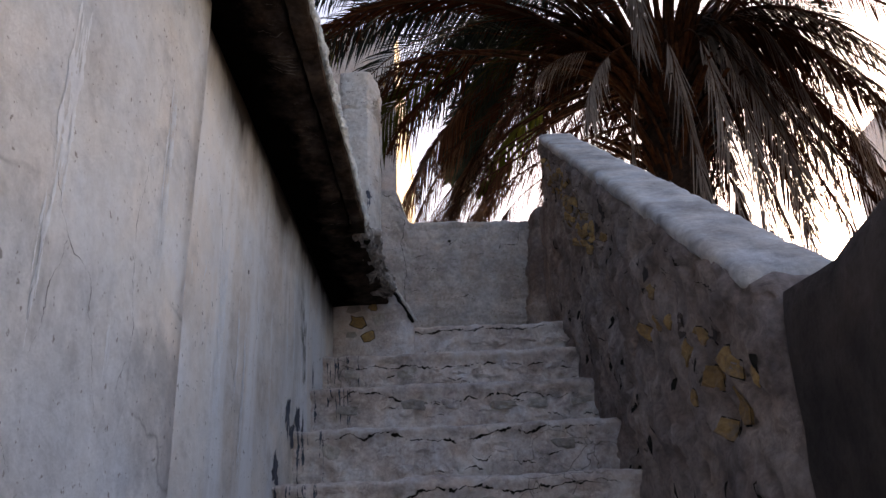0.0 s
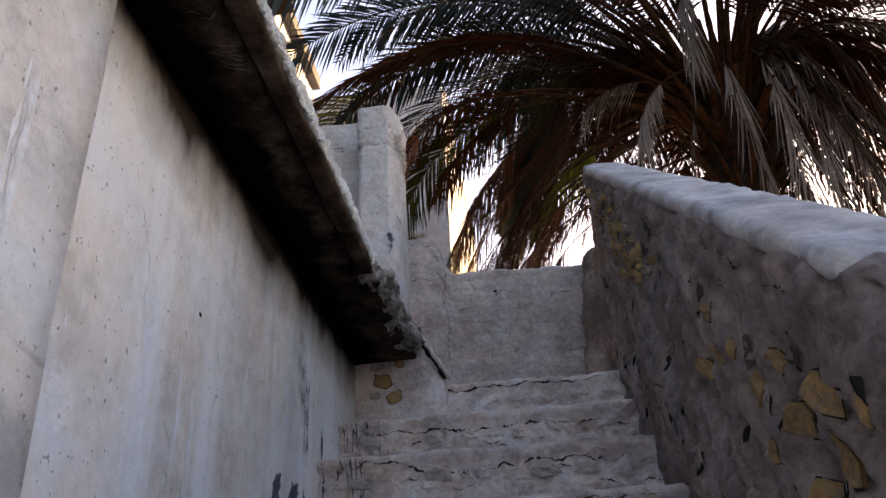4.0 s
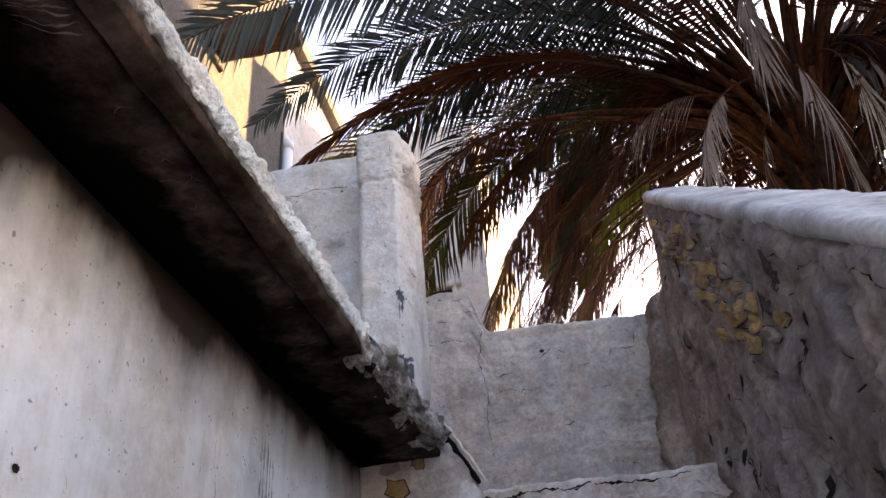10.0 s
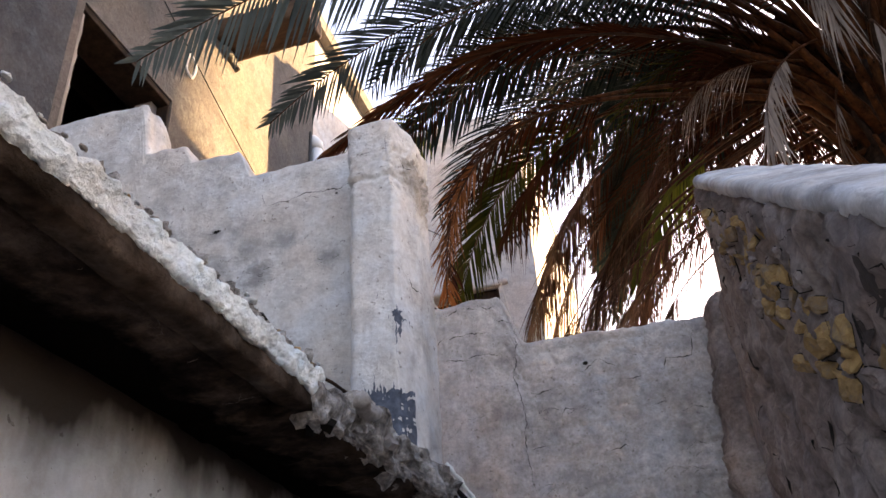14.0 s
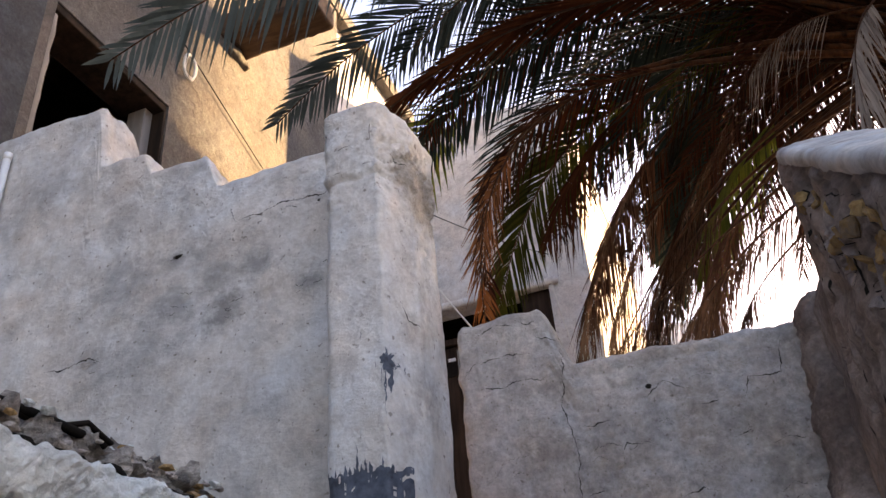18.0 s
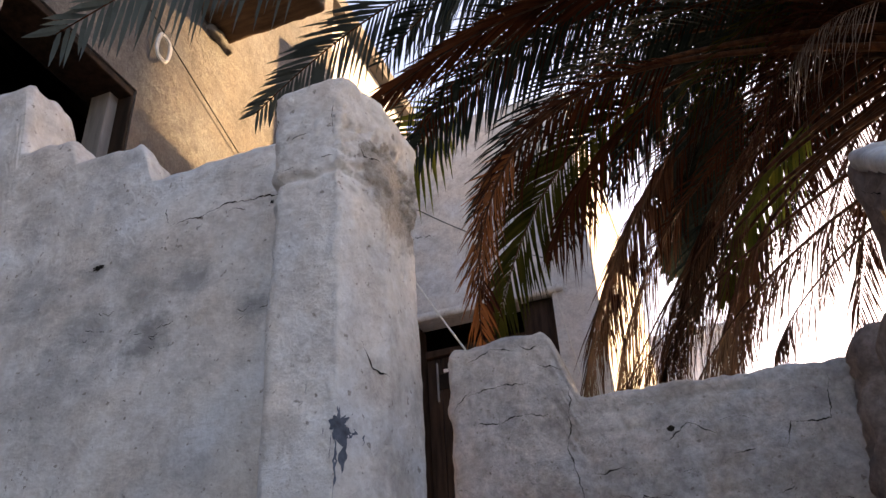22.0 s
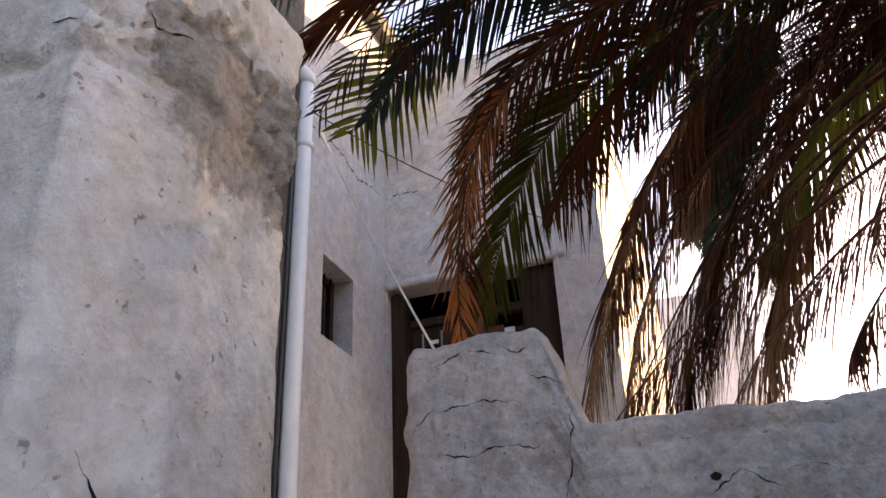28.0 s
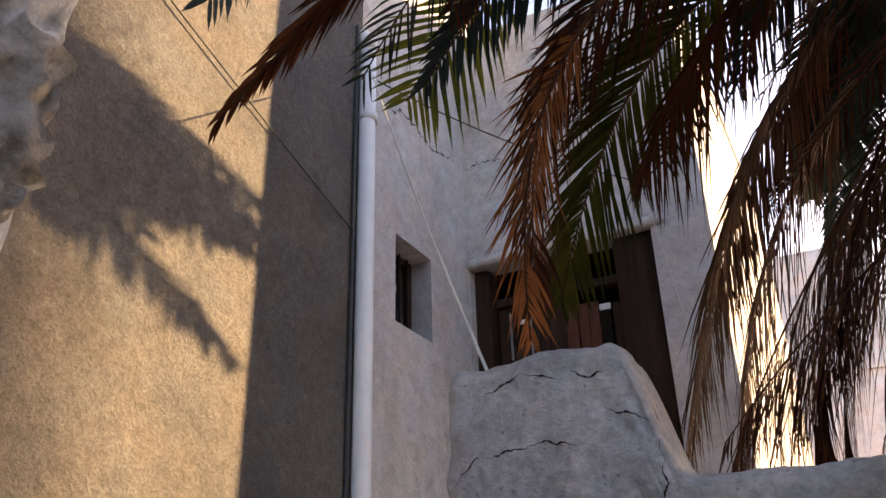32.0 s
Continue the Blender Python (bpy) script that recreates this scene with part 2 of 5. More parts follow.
crumbled(M_PILLAR)
# Darker copy of the mud: the lower stairwell's shade is in the colour.
M_MUD_SHADE = plaster("shaded_mud_plaster", (0.036, 0.028, 0.026), (0.066, 0.053, 0.050), (0.10, 0.083, 0.078), 45, 0.0, bump_s=1.0, blotch=2.5)
M_PARAPET = plaster("grey_parapet_plaster", (0.29, 0.265, 0.25), (0.395, 0.37, 0.355), (0.475, 0.455, 0.44), 40, 0.2, (0.5, 0.5, 0.52), 0.9, cracks=0.3, crack_scale=8.0, blotch=3.5, speck=0.35)
M_HOUSE = plaster("rough_ochre_plaster", (0.080, 0.072, 0.066), (0.108, 0.098, 0.090), (0.140, 0.128, 0.117), 70, 0.0, bump_s=0.7, speck=0.4, blotch=1.2)
# Dark blue-grey version of the house plaster: shade put into the colour.
M_HOUSE_SHADE = plaster("shaded_house_render", (0.026, 0.029, 0.035), (0.044, 0.049, 0.058), (0.068, 0.074, 0.085), 45, 0.0, bump_s=0.8, speck=0.35, blotch=2.2)
M_HOUSE2 = plaster("smooth_grey_render", (0.42, 0.395, 0.38), (0.51, 0.485, 0.47), (0.57, 0.545, 0.53), 50, 0.15, bump_s=0.3)


def sooty_shaded(name):
    """Brown weathered boards with ragged soot, corner shade painted in darker towards the wall."""
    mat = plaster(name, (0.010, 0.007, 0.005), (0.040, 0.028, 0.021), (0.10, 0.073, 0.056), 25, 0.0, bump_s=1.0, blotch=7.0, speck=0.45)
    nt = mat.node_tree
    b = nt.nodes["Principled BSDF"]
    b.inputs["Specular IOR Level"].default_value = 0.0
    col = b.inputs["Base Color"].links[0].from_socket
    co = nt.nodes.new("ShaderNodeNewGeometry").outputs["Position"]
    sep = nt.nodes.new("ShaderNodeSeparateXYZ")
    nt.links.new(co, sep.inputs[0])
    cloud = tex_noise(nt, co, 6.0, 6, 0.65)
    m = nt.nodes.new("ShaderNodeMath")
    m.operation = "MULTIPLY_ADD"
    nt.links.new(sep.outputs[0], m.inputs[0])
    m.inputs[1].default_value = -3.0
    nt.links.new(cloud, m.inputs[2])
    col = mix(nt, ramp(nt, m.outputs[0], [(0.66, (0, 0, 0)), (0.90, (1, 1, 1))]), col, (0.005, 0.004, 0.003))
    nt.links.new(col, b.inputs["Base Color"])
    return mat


M_SOFFIT = sooty_shaded("soot_and_shade_soffit")
M_EDGE = plaster("whitewashed_slab_edge", (0.50, 0.50, 0.48), (0.66, 0.69, 0.67), (0.76, 0.80, 0.78), 60, 0.0, bump_s=0.9, blotch=5)
M_RUBBLE = plaster("broken_concrete", (0.15, 0.13, 0.12), (0.30, 0.27, 0.25), (0.45, 0.42, 0.4), 30, 0.0, bump_s=1.0, blotch=9)
M_SCRAPE = simple("pale_scrape", (0.10, 0.08, 0.065), (0.20, 0.165, 0.14), 40, 0.95)
M_FLATBLACK = simple("flat_black", (0.003, 0.003, 0.003), (0.012, 0.010, 0.008), 30, 1.0)
M_GROUND = plaster("packed_earth", (0.20, 0.17, 0.14), (0.26, 0.225, 0.185), (0.32, 0.28, 0.235), 20)
M_TAR = simple("blue_black_paint", (0.03, 0.035, 0.05), (0.11, 0.13, 0.17), 35, 0.6)
# Flat black: the darkness inside pits and cracks, put in as colour.
M_DARK = simple("black_crack", (0.010, 0.009, 0.008), (0.03, 0.026, 0.022), 40, 1.0)


def rubble_stone(name, a, c, smear):
    """Soft rubble stone smeared with the mud that once covered it."""
    mat, nt, bs, co = base_material(name, 0.95)
    fine = tex_noise(nt, co, 55, 7, 0.7)
    col = ramp(nt, fine, [(0.3, a), (0.7, c)])
    r = nt.nodes.new("ShaderNodeObjectInfo").outputs["Random"]
    col = mix(nt, 0.55, col, ramp(nt, r, [(0, (0.3, 0.28, 0.26)), (1, (0.75, 0.74, 0.7))]), "OVERLAY")
    col = mix(nt, ramp(nt, tex_noise(nt, co, 24, 5, 0.65), [(0.50, (0, 0, 0)), (0.66, (0.85, 0.85, 0.85))]), col, smear)
    nt.links.new(col, bs.inputs["Base Color"])
    bump(nt, bs, fine, 1.0, 0.01)
    return mat


M_STONE = rubble_stone("ochre_rubble_stone", (0.19, 0.115, 0.052), (0.38, 0.25, 0.115), (0.20, 0.16, 0.135))
M_YSTONE = rubble_stone("yellow_limestone", (0.26, 0.155, 0.062), (0.44, 0.30, 0.14), (0.24, 0.185, 0.13))
M_GREYSTONE = rubble_stone("grey_rubble_stone", (0.26, 0.235, 0.22), (0.50, 0.465, 0.44), (0.40, 0.37, 0.35))
M_LIME = simple("lime_run", (0.66, 0.68, 0.70), (0.84, 0.86, 0.88), 50, 0.9)
M_STAIN = simple("green_grey_stain", (0.20, 0.20, 0.19), (0.42, 0.42, 0.40), 30, 0.95)
M_BARE = plaster("bare_mud_patch", (0.27, 0.25, 0.235), (0.36, 0.34, 0.325), (0.44, 0.42, 0.40), 45, 0.0, bump_s=1.0, blotch=9)
M_BROKEN = plaster("broken_lime_masonry", (0.03, 0.024, 0.02), (0.22, 0.195, 0.175), (0.50, 0.46, 0.42), 60, 0.0, bump_s=1.0, speck=0.5, blotch=26)
M_DARKWOOD = simple("dark_window_wood", (0.012, 0.008, 0.006), (0.04, 0.027, 0.02), 18, 0.85, stretch=(1, 1, 0.1))
M_WOOD = simple("dark_old_wood", (0.020, 0.012, 0.009), (0.058, 0.036, 0.026), 18, 0.75, stretch=(1, 1, 0.1))
M_SPOUT = simple("weathered_brown_beam", (0.030, 0.017, 0.010), (0.11, 0.068, 0.043), 16, 0.85, bump_s=0.5, stretch=(0.2, 1, 1))
M_REDWOOD = simple("red_brown_door_paint", (0.07, 0.022, 0.012), (0.14, 0.052, 0.03), 18, 0.7, stretch=(1, 1, 0.15))
M_GREYWOOD = simple("grey_weathered_wood", (0.16, 0.15, 0.14), (0.30, 0.28, 0.27), 18, 0.8, stretch=(1, 1, 0.12))
M_PIPE = simple("white_pvc", (0.70, 0.71, 0.72), (0.80, 0.80, 0.80), 6, 0.35, bump_s=0.03)
M_ROPE = simple("pale_cord", (0.5, 0.49, 0.46), (0.66, 0.64, 0.6), 60, 0.8)
M_BLACK_LINE = simple("black_line", (0.03, 0.03, 0.03), (0.06, 0.06, 0.06), 30, 0.6)
M_IRON = simple("rusty_iron", (0.05, 0.04, 0.035), (0.13, 0.09, 0.07), 30, 0.7, 0.4)
M_GLASSY = simple("dusty_pane", (0.05, 0.06, 0.07), (0.15, 0.17, 0.20), 7, 0.3, bump_s=0.05)
M_BLACK = simple("unlit_room_black", (0.010, 0.007, 0.006), (0.022, 0.016, 0.013), 5, 0.95)
M_PINK = plaster("pink_beige_render", (0.62, 0.54, 0.52), (0.70, 0.62, 0.60), (0.76, 0.69, 0.67), 20)
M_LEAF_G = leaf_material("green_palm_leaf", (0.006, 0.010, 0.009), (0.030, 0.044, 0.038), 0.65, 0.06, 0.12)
# Yellow-green for leaves in the sun: the sunlight is in the colour.
M_LEAF_Y = leaf_material("sunlit_yellow_palm_leaf", (0.03, 0.05, 0.010), (0.18, 0.19, 0.030), 0.7, 0.4, 0.08)
M_LEAF_L = leaf_material("olive_palm_leaf", (0.008, 0.012, 0.003), (0.065, 0.066, 0.012), 0.8, 0.25, 0.04)
# Lighter, bluer copy of the green leaf, with sky light in its colour.
M_LEAF_SKYLIT = leaf_material("skylit_green_palm_leaf", (0.022, 0.034, 0.036), (0.075, 0.105, 0.105), 0.6, 0.08, 0.2)
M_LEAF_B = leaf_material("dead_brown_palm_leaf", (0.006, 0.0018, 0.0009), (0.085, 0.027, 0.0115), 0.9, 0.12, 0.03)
# Lighter brown copy: the light on the low hanging fronds is in the colour.
M_LEAF_C = leaf_material("lit_brown_palm_leaf", (0.018, 0.007, 0.004), (0.17, 0.075, 0.040), 0.9, 0.15, 0.03)
M_LEAF_D = leaf_material("grey_dry_palm_leaf", (0.06, 0.046, 0.040), (0.30, 0.25, 0.22), 0.8, 0.08, 0.12)
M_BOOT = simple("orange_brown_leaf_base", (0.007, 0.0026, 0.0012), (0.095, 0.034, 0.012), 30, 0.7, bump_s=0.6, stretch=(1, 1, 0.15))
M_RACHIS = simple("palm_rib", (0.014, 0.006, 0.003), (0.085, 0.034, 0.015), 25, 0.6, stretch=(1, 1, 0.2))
M_LEAF_O = leaf_material("orange_dry_palm_leaf", (0.08, 0.024, 0.008), (0.36, 0.135, 0.045), 0.8, 0.25, 0.05)
# Pale coping: the sky light on the wall's top is put into its colour.
M_SKYLIT_TOP = plaster("skylit_pale_coping", (0.30, 0.285, 0.28), (0.46, 0.45, 0.45), (0.60, 0.60, 0.60), 40, 0.0, bump_s=0.8, blotch=4)
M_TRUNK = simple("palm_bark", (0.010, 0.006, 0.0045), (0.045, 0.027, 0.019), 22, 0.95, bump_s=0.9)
for mat in (M_LEAF_G, M_LEAF_B, M_LEAF_C, M_LEAF_D, M_LEAF_O, M_BOOT, M_RACHIS, M_TRUNK, M_DARK, M_FLATBLACK, M_WOOD, M_DARKWOOD, M_BLACK):
    mat.node_tree.nodes["Principled BSDF"].inputs["Specular IOR Level"].default_value = 0.08


# ---- builders ----
def mesh_from(name, verts, faces, material, smooth=False):
    me = bpy.data.meshes.new(name)
    me.from_pydata([tuple(v) for v in verts], [], faces)
    me.materials.append(material)
    if smooth:
        me.shade_smooth()
    me.update()
    return me


def obj(name, me, parent=None, label=""):
    ob = new(name, me)
    if parent:
        ob.parent = parent
    if label:
        ob["label"] = label
    return ob


def bm_mesh(name, bm, material, smooth=False):
    me = bpy.data.meshes.new(name)
    bmesh.ops.recalc_face_normals(bm, faces=bm.faces)
    bm.to_mesh(me)
    bm.free()
    me.materials.append(material)
    if smooth:
        me.shade_smooth()
    return me


def part(name, bm, material, parent, label="", smooth=False):
    return obj(name, bm_mesh(name, bm, material, smooth), parent, label)


def fbm(p, scale, octaves=3):
    return noise.fractal(Vector(p) * scale, 0.8, 2.1, octaves, noise_basis="PERLIN_ORIGINAL")


def lump_data(lo, hi, r=0.03, step=0.08, amp=0.012, freq=3.0, warp=None, seed=0.0):
    """A block with rounded edges and uneven faces: verts and faces of a subdivided box."""
    lo, hi = Vector(lo), Vector(hi)
    n = [max(2, min(200, int(round((hi[i] - lo[i]) / step)))) for i in range(3)]
    index, verts, faces = {}, [], []

    def vert(i, j, k):
        key = (i, j, k)
        if key not in index:
            p = Vector(lo[a] + (hi[a] - lo[a]) * q / n[a] for a, q in enumerate(key))
            inner = Vector(min(max(p[a], lo[a] + min(r, (hi[a] - lo[a]) / 2)), hi[a] - min(r, (hi[a] - lo[a]) / 2)) for a in range(3))
            d = p - inner
            if d.length > 1e-6:
                nrm = d.normalized()
                p = inner + nrm * r
            else:
                nrm = Vector((0, 0, 0))
            if amp:
                s = Vector((seed, seed * 1.7, seed * 0.6))
                p = p + nrm * amp * (fbm(p + s, freq) + 0.45 * fbm(p + s, freq * 3.6))
            if warp:
                p = warp(p)
            index[key] = len(verts)
            verts.append(p)
        return index[key]

    for ax in range(3):
        a, b = [q for q in range(3) if q != ax]
        for end in (0, n[ax]):
            for i in range(n[a]):
                for j in range(n[b]):
                    quad = []
                    for di, dj in ((0, 0), (1, 0), (1, 1), (0, 1)):
                        key = [0, 0, 0]
                        key[ax], key[a], key[b] = end, i + di, j + dj
                        quad.append(vert(*key))
                    if (end == 0) != (ax == 1):
                        quad.reverse()
                    faces.append(quad)
    return verts, faces


SURFACES = {}


def lump(name, lo, hi, material, parent=None, label="", smooth=True, **kw):
    v, f = lump_data(lo, hi, **kw)
    SURFACES.setdefault(name, []).append(BVHTree.FromPolygons(v, f))
    return obj(name, mesh_from(name, v, f, material, smooth), parent, label)


def box_data(lo, hi, bevel=0.004):
    bm = bmesh.new()
    bmesh.ops.create_cube(bm, size=1)
    for v in bm.verts:
        v.co = Vector(lo[i] + (hi[i] - lo[i]) * (v.co[i] + 0.5) for i in range(3))
    if bevel:
        bmesh.ops.bevel(bm, geom=bm.edges[:], offset=bevel, segments=1, affect="EDGES")
    return bm


def box(name, lo, hi, material, parent=None, label="", bevel=0.004):
    return obj(name, bm_mesh(name, box_data(lo, hi, bevel), material), parent, label)


def tube_data(points, radius, sides=8, taper=None):
    """A tube along points; taper gives the radius factor from 0 to 1 along it."""
    verts, faces = [], []
    pts = [Vector(p) for p in points]
    for i, p in enumerate(pts):
        d = (pts[min(i + 1, len(pts) - 1)] - pts[max(i - 1, 0)]).normalized()
        side = d.cross(Vector((0, 0, 1)) if abs(d.z) < 0.95 else Vector((1, 0, 0))).normalized()
        up = side.cross(d)
        rr = radius * (taper(i / (len(pts) - 1)) if taper else 1)
        for k in range(sides):
            a = 2 * math.pi * k / sides
            verts.append(p + side * math.cos(a) * rr + up * math.sin(a) * rr)
    for i in range(len(pts) - 1):
        for k in range(sides):
            a, b = i * sides + k, i * sides + (k + 1) % sides
            faces.append((a, b, b + sides, a + sides))
    faces.append(tuple(reversed(range(sides))))
    faces.append(tuple(range((len(pts) - 1) * sides, len(pts) * sides)))
    return verts, faces


def tube(name, points, radius, material, parent=None, label="", sides=8, taper=None):
    v, f = tube_data(points, radius, sides, taper)
    return obj(name, mesh_from(name, v, f, material, True), parent, label)


def empty(name, at, label, category, group="", kind=""):
    ob = new(name)
    ob.location = at
    return tagged(ob, label, category, group, kind)


def adopt(child, parent):
    """Parents a mesh built in world coordinates under a placed thing."""
    child.parent = parent
    child.matrix_parent_inverse = Matrix.Translation(-Vector(parent.location))
    return child


# ---- ground and stairs ----
GROUND, RISE, TREAD, TOP_Y, LAND = 0.08, 0.24, 0.335, 3.19, 2.96
ground = obj("ground", mesh_from("ground", [(-400, -400, GROUND), (400, -400, GROUND), (400, 400, GROUND), (-400, 400, GROUND)], [(0, 1, 2, 3)], M_GROUND))
tagged(ground, "packed bare earth ground around the houses", "ground", kind="structure")

stairs = empty("stairs", (0.4, 1.4, GROUND), "worn mud-plastered stone staircase with crumbling edges", "stairs", kind="structure")
for k in range(1, 13):
    y, z = TOP_Y - TREAD * (k - 1), LAND - RISE * (k - 1)
    back = 4.66 if k == 1 else y + TREAD + 0.06
    adopt(lump("step", (-0.24, y, z - 0.30), (1.03, back, z), M_MUD, r=0.022, step=0.018 if k < 8 else 0.06, amp=0.012, freq=5.0, seed=k * 3.1,
               warp=lambda p, y=y, z=z: Vector((p.x, p.y + (0.016 * min(1, (z - 0.03 - p.z) / 0.02) + 0.036 * max(0, fbm(p, 9, 4)) + 0.045 * max(0, fbm(p + Vector((4, 4, 4)), 24, 3) - 0.1) if p.y < y + 0.02 and p.z < z - 0.03 else 0), p.z))), stairs)
landing = tagged(lump("floor_landing", (-2.08, 3.52, 2.6), (-0.2, 4.66, LAND), M_MUD, amp=0.01), "grey mud-plastered landing floor", "floor", kind="structure")

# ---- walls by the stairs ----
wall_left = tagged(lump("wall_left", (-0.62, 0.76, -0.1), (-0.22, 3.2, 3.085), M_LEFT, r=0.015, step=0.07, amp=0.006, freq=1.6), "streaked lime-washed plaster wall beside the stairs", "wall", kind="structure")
wall_near = tagged(lump("wall_left_near", (-0.62, -4.2, -0.1), (-0.185, 0.775, 3.085), M_PILASTER, r=0.015, step=0.09, amp=0.006, freq=1.6), "grey cement-plastered wall beside the stairs", "wall", kind="structure")
SLOPE = 0.715


def lean_up(p):
    e = min(max((p.y - 3.5) / 0.4, 0), 1)
    return Vector((p.x + 0.08 * e * e, p.y, p.z + SLOPE * (p.y - 0.62)))


def eroded(p):
    """The inner face is washed out in hollows, most of all in a band under the top."""
    if p.x < 1.06:
        deep = max(0, fbm(p, 7, 4)) * 0.036 + max(0, fbm(p + Vector((9, 2, 4)), 21, 3) - 0.08) * 0.060
        p = Vector((p.x + deep * min(1, (1.06 - p.x) / 0.05), p.y, p.z))
    return lean_up(p)


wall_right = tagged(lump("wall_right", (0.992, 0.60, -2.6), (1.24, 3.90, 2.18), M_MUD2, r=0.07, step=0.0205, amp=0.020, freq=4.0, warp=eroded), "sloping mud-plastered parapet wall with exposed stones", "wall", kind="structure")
tagged(lump("wall_right_near", (1.03, -0.15, -0.1), (1.28, 0.66, 2.17), M_MUD_SHADE, r=0.06, step=0.07, amp=0.02), "low mud-plastered wall beside the lower steps", "wall", kind="structure")
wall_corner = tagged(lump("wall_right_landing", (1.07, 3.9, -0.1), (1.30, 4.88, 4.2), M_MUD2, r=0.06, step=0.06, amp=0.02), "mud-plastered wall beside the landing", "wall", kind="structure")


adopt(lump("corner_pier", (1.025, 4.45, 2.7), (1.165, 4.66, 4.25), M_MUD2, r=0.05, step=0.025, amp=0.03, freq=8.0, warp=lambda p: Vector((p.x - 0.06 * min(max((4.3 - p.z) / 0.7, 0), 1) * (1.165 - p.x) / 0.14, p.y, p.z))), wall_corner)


def par_warp(p):
    """The parapet climbs in a curve to the stump at its left end."""
    t = min(max((0.125 - p.x) / 0.12, 0), 1)
    f = t * t * (3 - 2 * t)
    g = min(max((p.z - 3.6) / 0.6, 0), 1)
    y = p.y
    if y < 4.70 and p.z < 4.22:
        row = (p.z + 0.012 * fbm(p, 3)) / 0.082
        col = (p.x + 0.03 * fbm(p + Vector((3, 0, 0)), 3)) / 0.15 + 0.5 * (int(row) % 2) + 0.3 * math.sin(int(row) * 2.3)
        edge = min(row % 1, 1 - row % 1) * 0.082, min(col % 1, 1 - col % 1) * 0.15
        worn = min(1, max(0, 0.45 + 1.6 * fbm(p, 2.2, 2))) * min(1, max(0, (p.x - 0.02) / 0.2))
        y += worn * (0.011 * math.exp(-(min(edge) / 0.011) ** 2) - 0.006 * fbm((int(row) * 1.7, int(col) * 2.3, 0), 1.0))
    return Vector((p.x, y, p.z + g * 0.28 * f - g * 0.03 * max(p.x, 0)))


parapet = tagged(lump("wall_parapet", (-0.39, 4.62, 2.5), (1.05, 4.86, 4.26), M_PARAPET, r=0.04, step=0.0115, amp=0.014, freq=7.0, warp=par_warp), "grey plastered parapet wall with a raised stump end", "wall", kind="structure")

# ---- terrace slab over the left wall ----
slab = empty("terrace_slab", (-0.6, 0, 3.08), "cracked overhanging concrete slab, its underside dark with soot and painted shade", "slab", kind="structure")
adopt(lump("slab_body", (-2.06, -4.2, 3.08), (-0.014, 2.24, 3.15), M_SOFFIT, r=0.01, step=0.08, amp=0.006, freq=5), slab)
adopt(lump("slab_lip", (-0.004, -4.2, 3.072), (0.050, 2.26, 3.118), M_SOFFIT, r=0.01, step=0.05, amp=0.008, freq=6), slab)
for y0, y1 in ((-1.6, 0.4), (0.395, 1.35), (1.345, 2.28)):
    adopt(lump("slab_edge", (0.022, y0, 3.110), (0.058, y1, 3.166), M_EDGE, r=0.010, step=0.0055 if y0 > 0 else 0.014, amp=0.010, freq=22, smooth=False), slab)
# Black strip put in for the darkness of the gap behind the slab edge.
adopt(lump("slab_groove", (0.004, 0.6, 3.160), (0.034, 2.26, 3.176), M_FLATBLACK, r=0.004, step=0.009, amp=0.006, freq=30), slab)
adopt(lump("slab_topping", (-2.06, -4.2, 3.152), (0.020, 0.3, 3.185), M_RUBBLE, r=0.006, step=0.06, amp=0.010, freq=12), slab)
adopt(lump("slab_topping", (-2.06, 0.3, 3.152), (-0.24, 2.30, 3.205), M_BROKEN, r=0.012, step=0.03, amp=0.022, freq=14, smooth=False), slab)
for y0, y1 in ((0.3, 1.25), (1.245, 2.32)):
    adopt(lump("slab_topping", (-0.25, y0, 3.152), (0.014, y1, 3.206), M_BROKEN, r=0.010, step=0.0062, amp=0.027, freq=34, smooth=False), slab)
stub = tagged(lump("wall_stub", (-0.4, 3.14, 2.4), (0.20, 3.5, 3.20), M_MUD, r=0.02, step=0.03, amp=0.012, warp=lambda p: Vector((-0.4 + (p.x + 0.4) * (0.6 - 0.6 * max(p.z - 2.96, 0)) / 0.6, p.y, p.z))), "short plastered wall under the pillar with exposed stones", "wall", kind="structure")


def wedge(p):
    """Narrows the broken end towards the stub wall."""
    f = min(max((p.y - 2.24) / 0.9, 0), 1)
    return Vector((p.x + 0.06 * f * min(max((p.x + 0.2) / 0.25, 0), 1), p.y, p.z))


def crumble(p):
    """Broken masonry: coarse lumps, deep pockets and a ragged outline along the slab's broken edge."""
    f = min(max((p.y - 2.26) / 0.84, 0), 1)
    c = Vector((0.022 + 0.040 * f, p.y, 3.105 + 0.02 * f))
    d = Vector((p.x, 0, p.z)) - Vector((0, 0, 0))
    g = 0.85 + 0.9 * fbm(p, 11, 4)
    return Vector((c.x + d.x * (0.55 + 0.5 * f) * g, p.y + 0.012 * fbm(p + Vector((3, 1, 2)), 30), c.z + d.z * g * (0.75 + 0.35 * math.sin(f * 3.0))))


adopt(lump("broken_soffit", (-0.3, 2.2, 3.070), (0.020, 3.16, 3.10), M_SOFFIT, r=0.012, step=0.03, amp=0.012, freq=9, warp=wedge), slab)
adopt(lump("broken_edge", (-0.055, 2.24, -0.050), (0.050, 3.12, 0.050), M_BROKEN, r=0.02, step=0.015, amp=0.0, warp=crumble, smooth=False), slab)
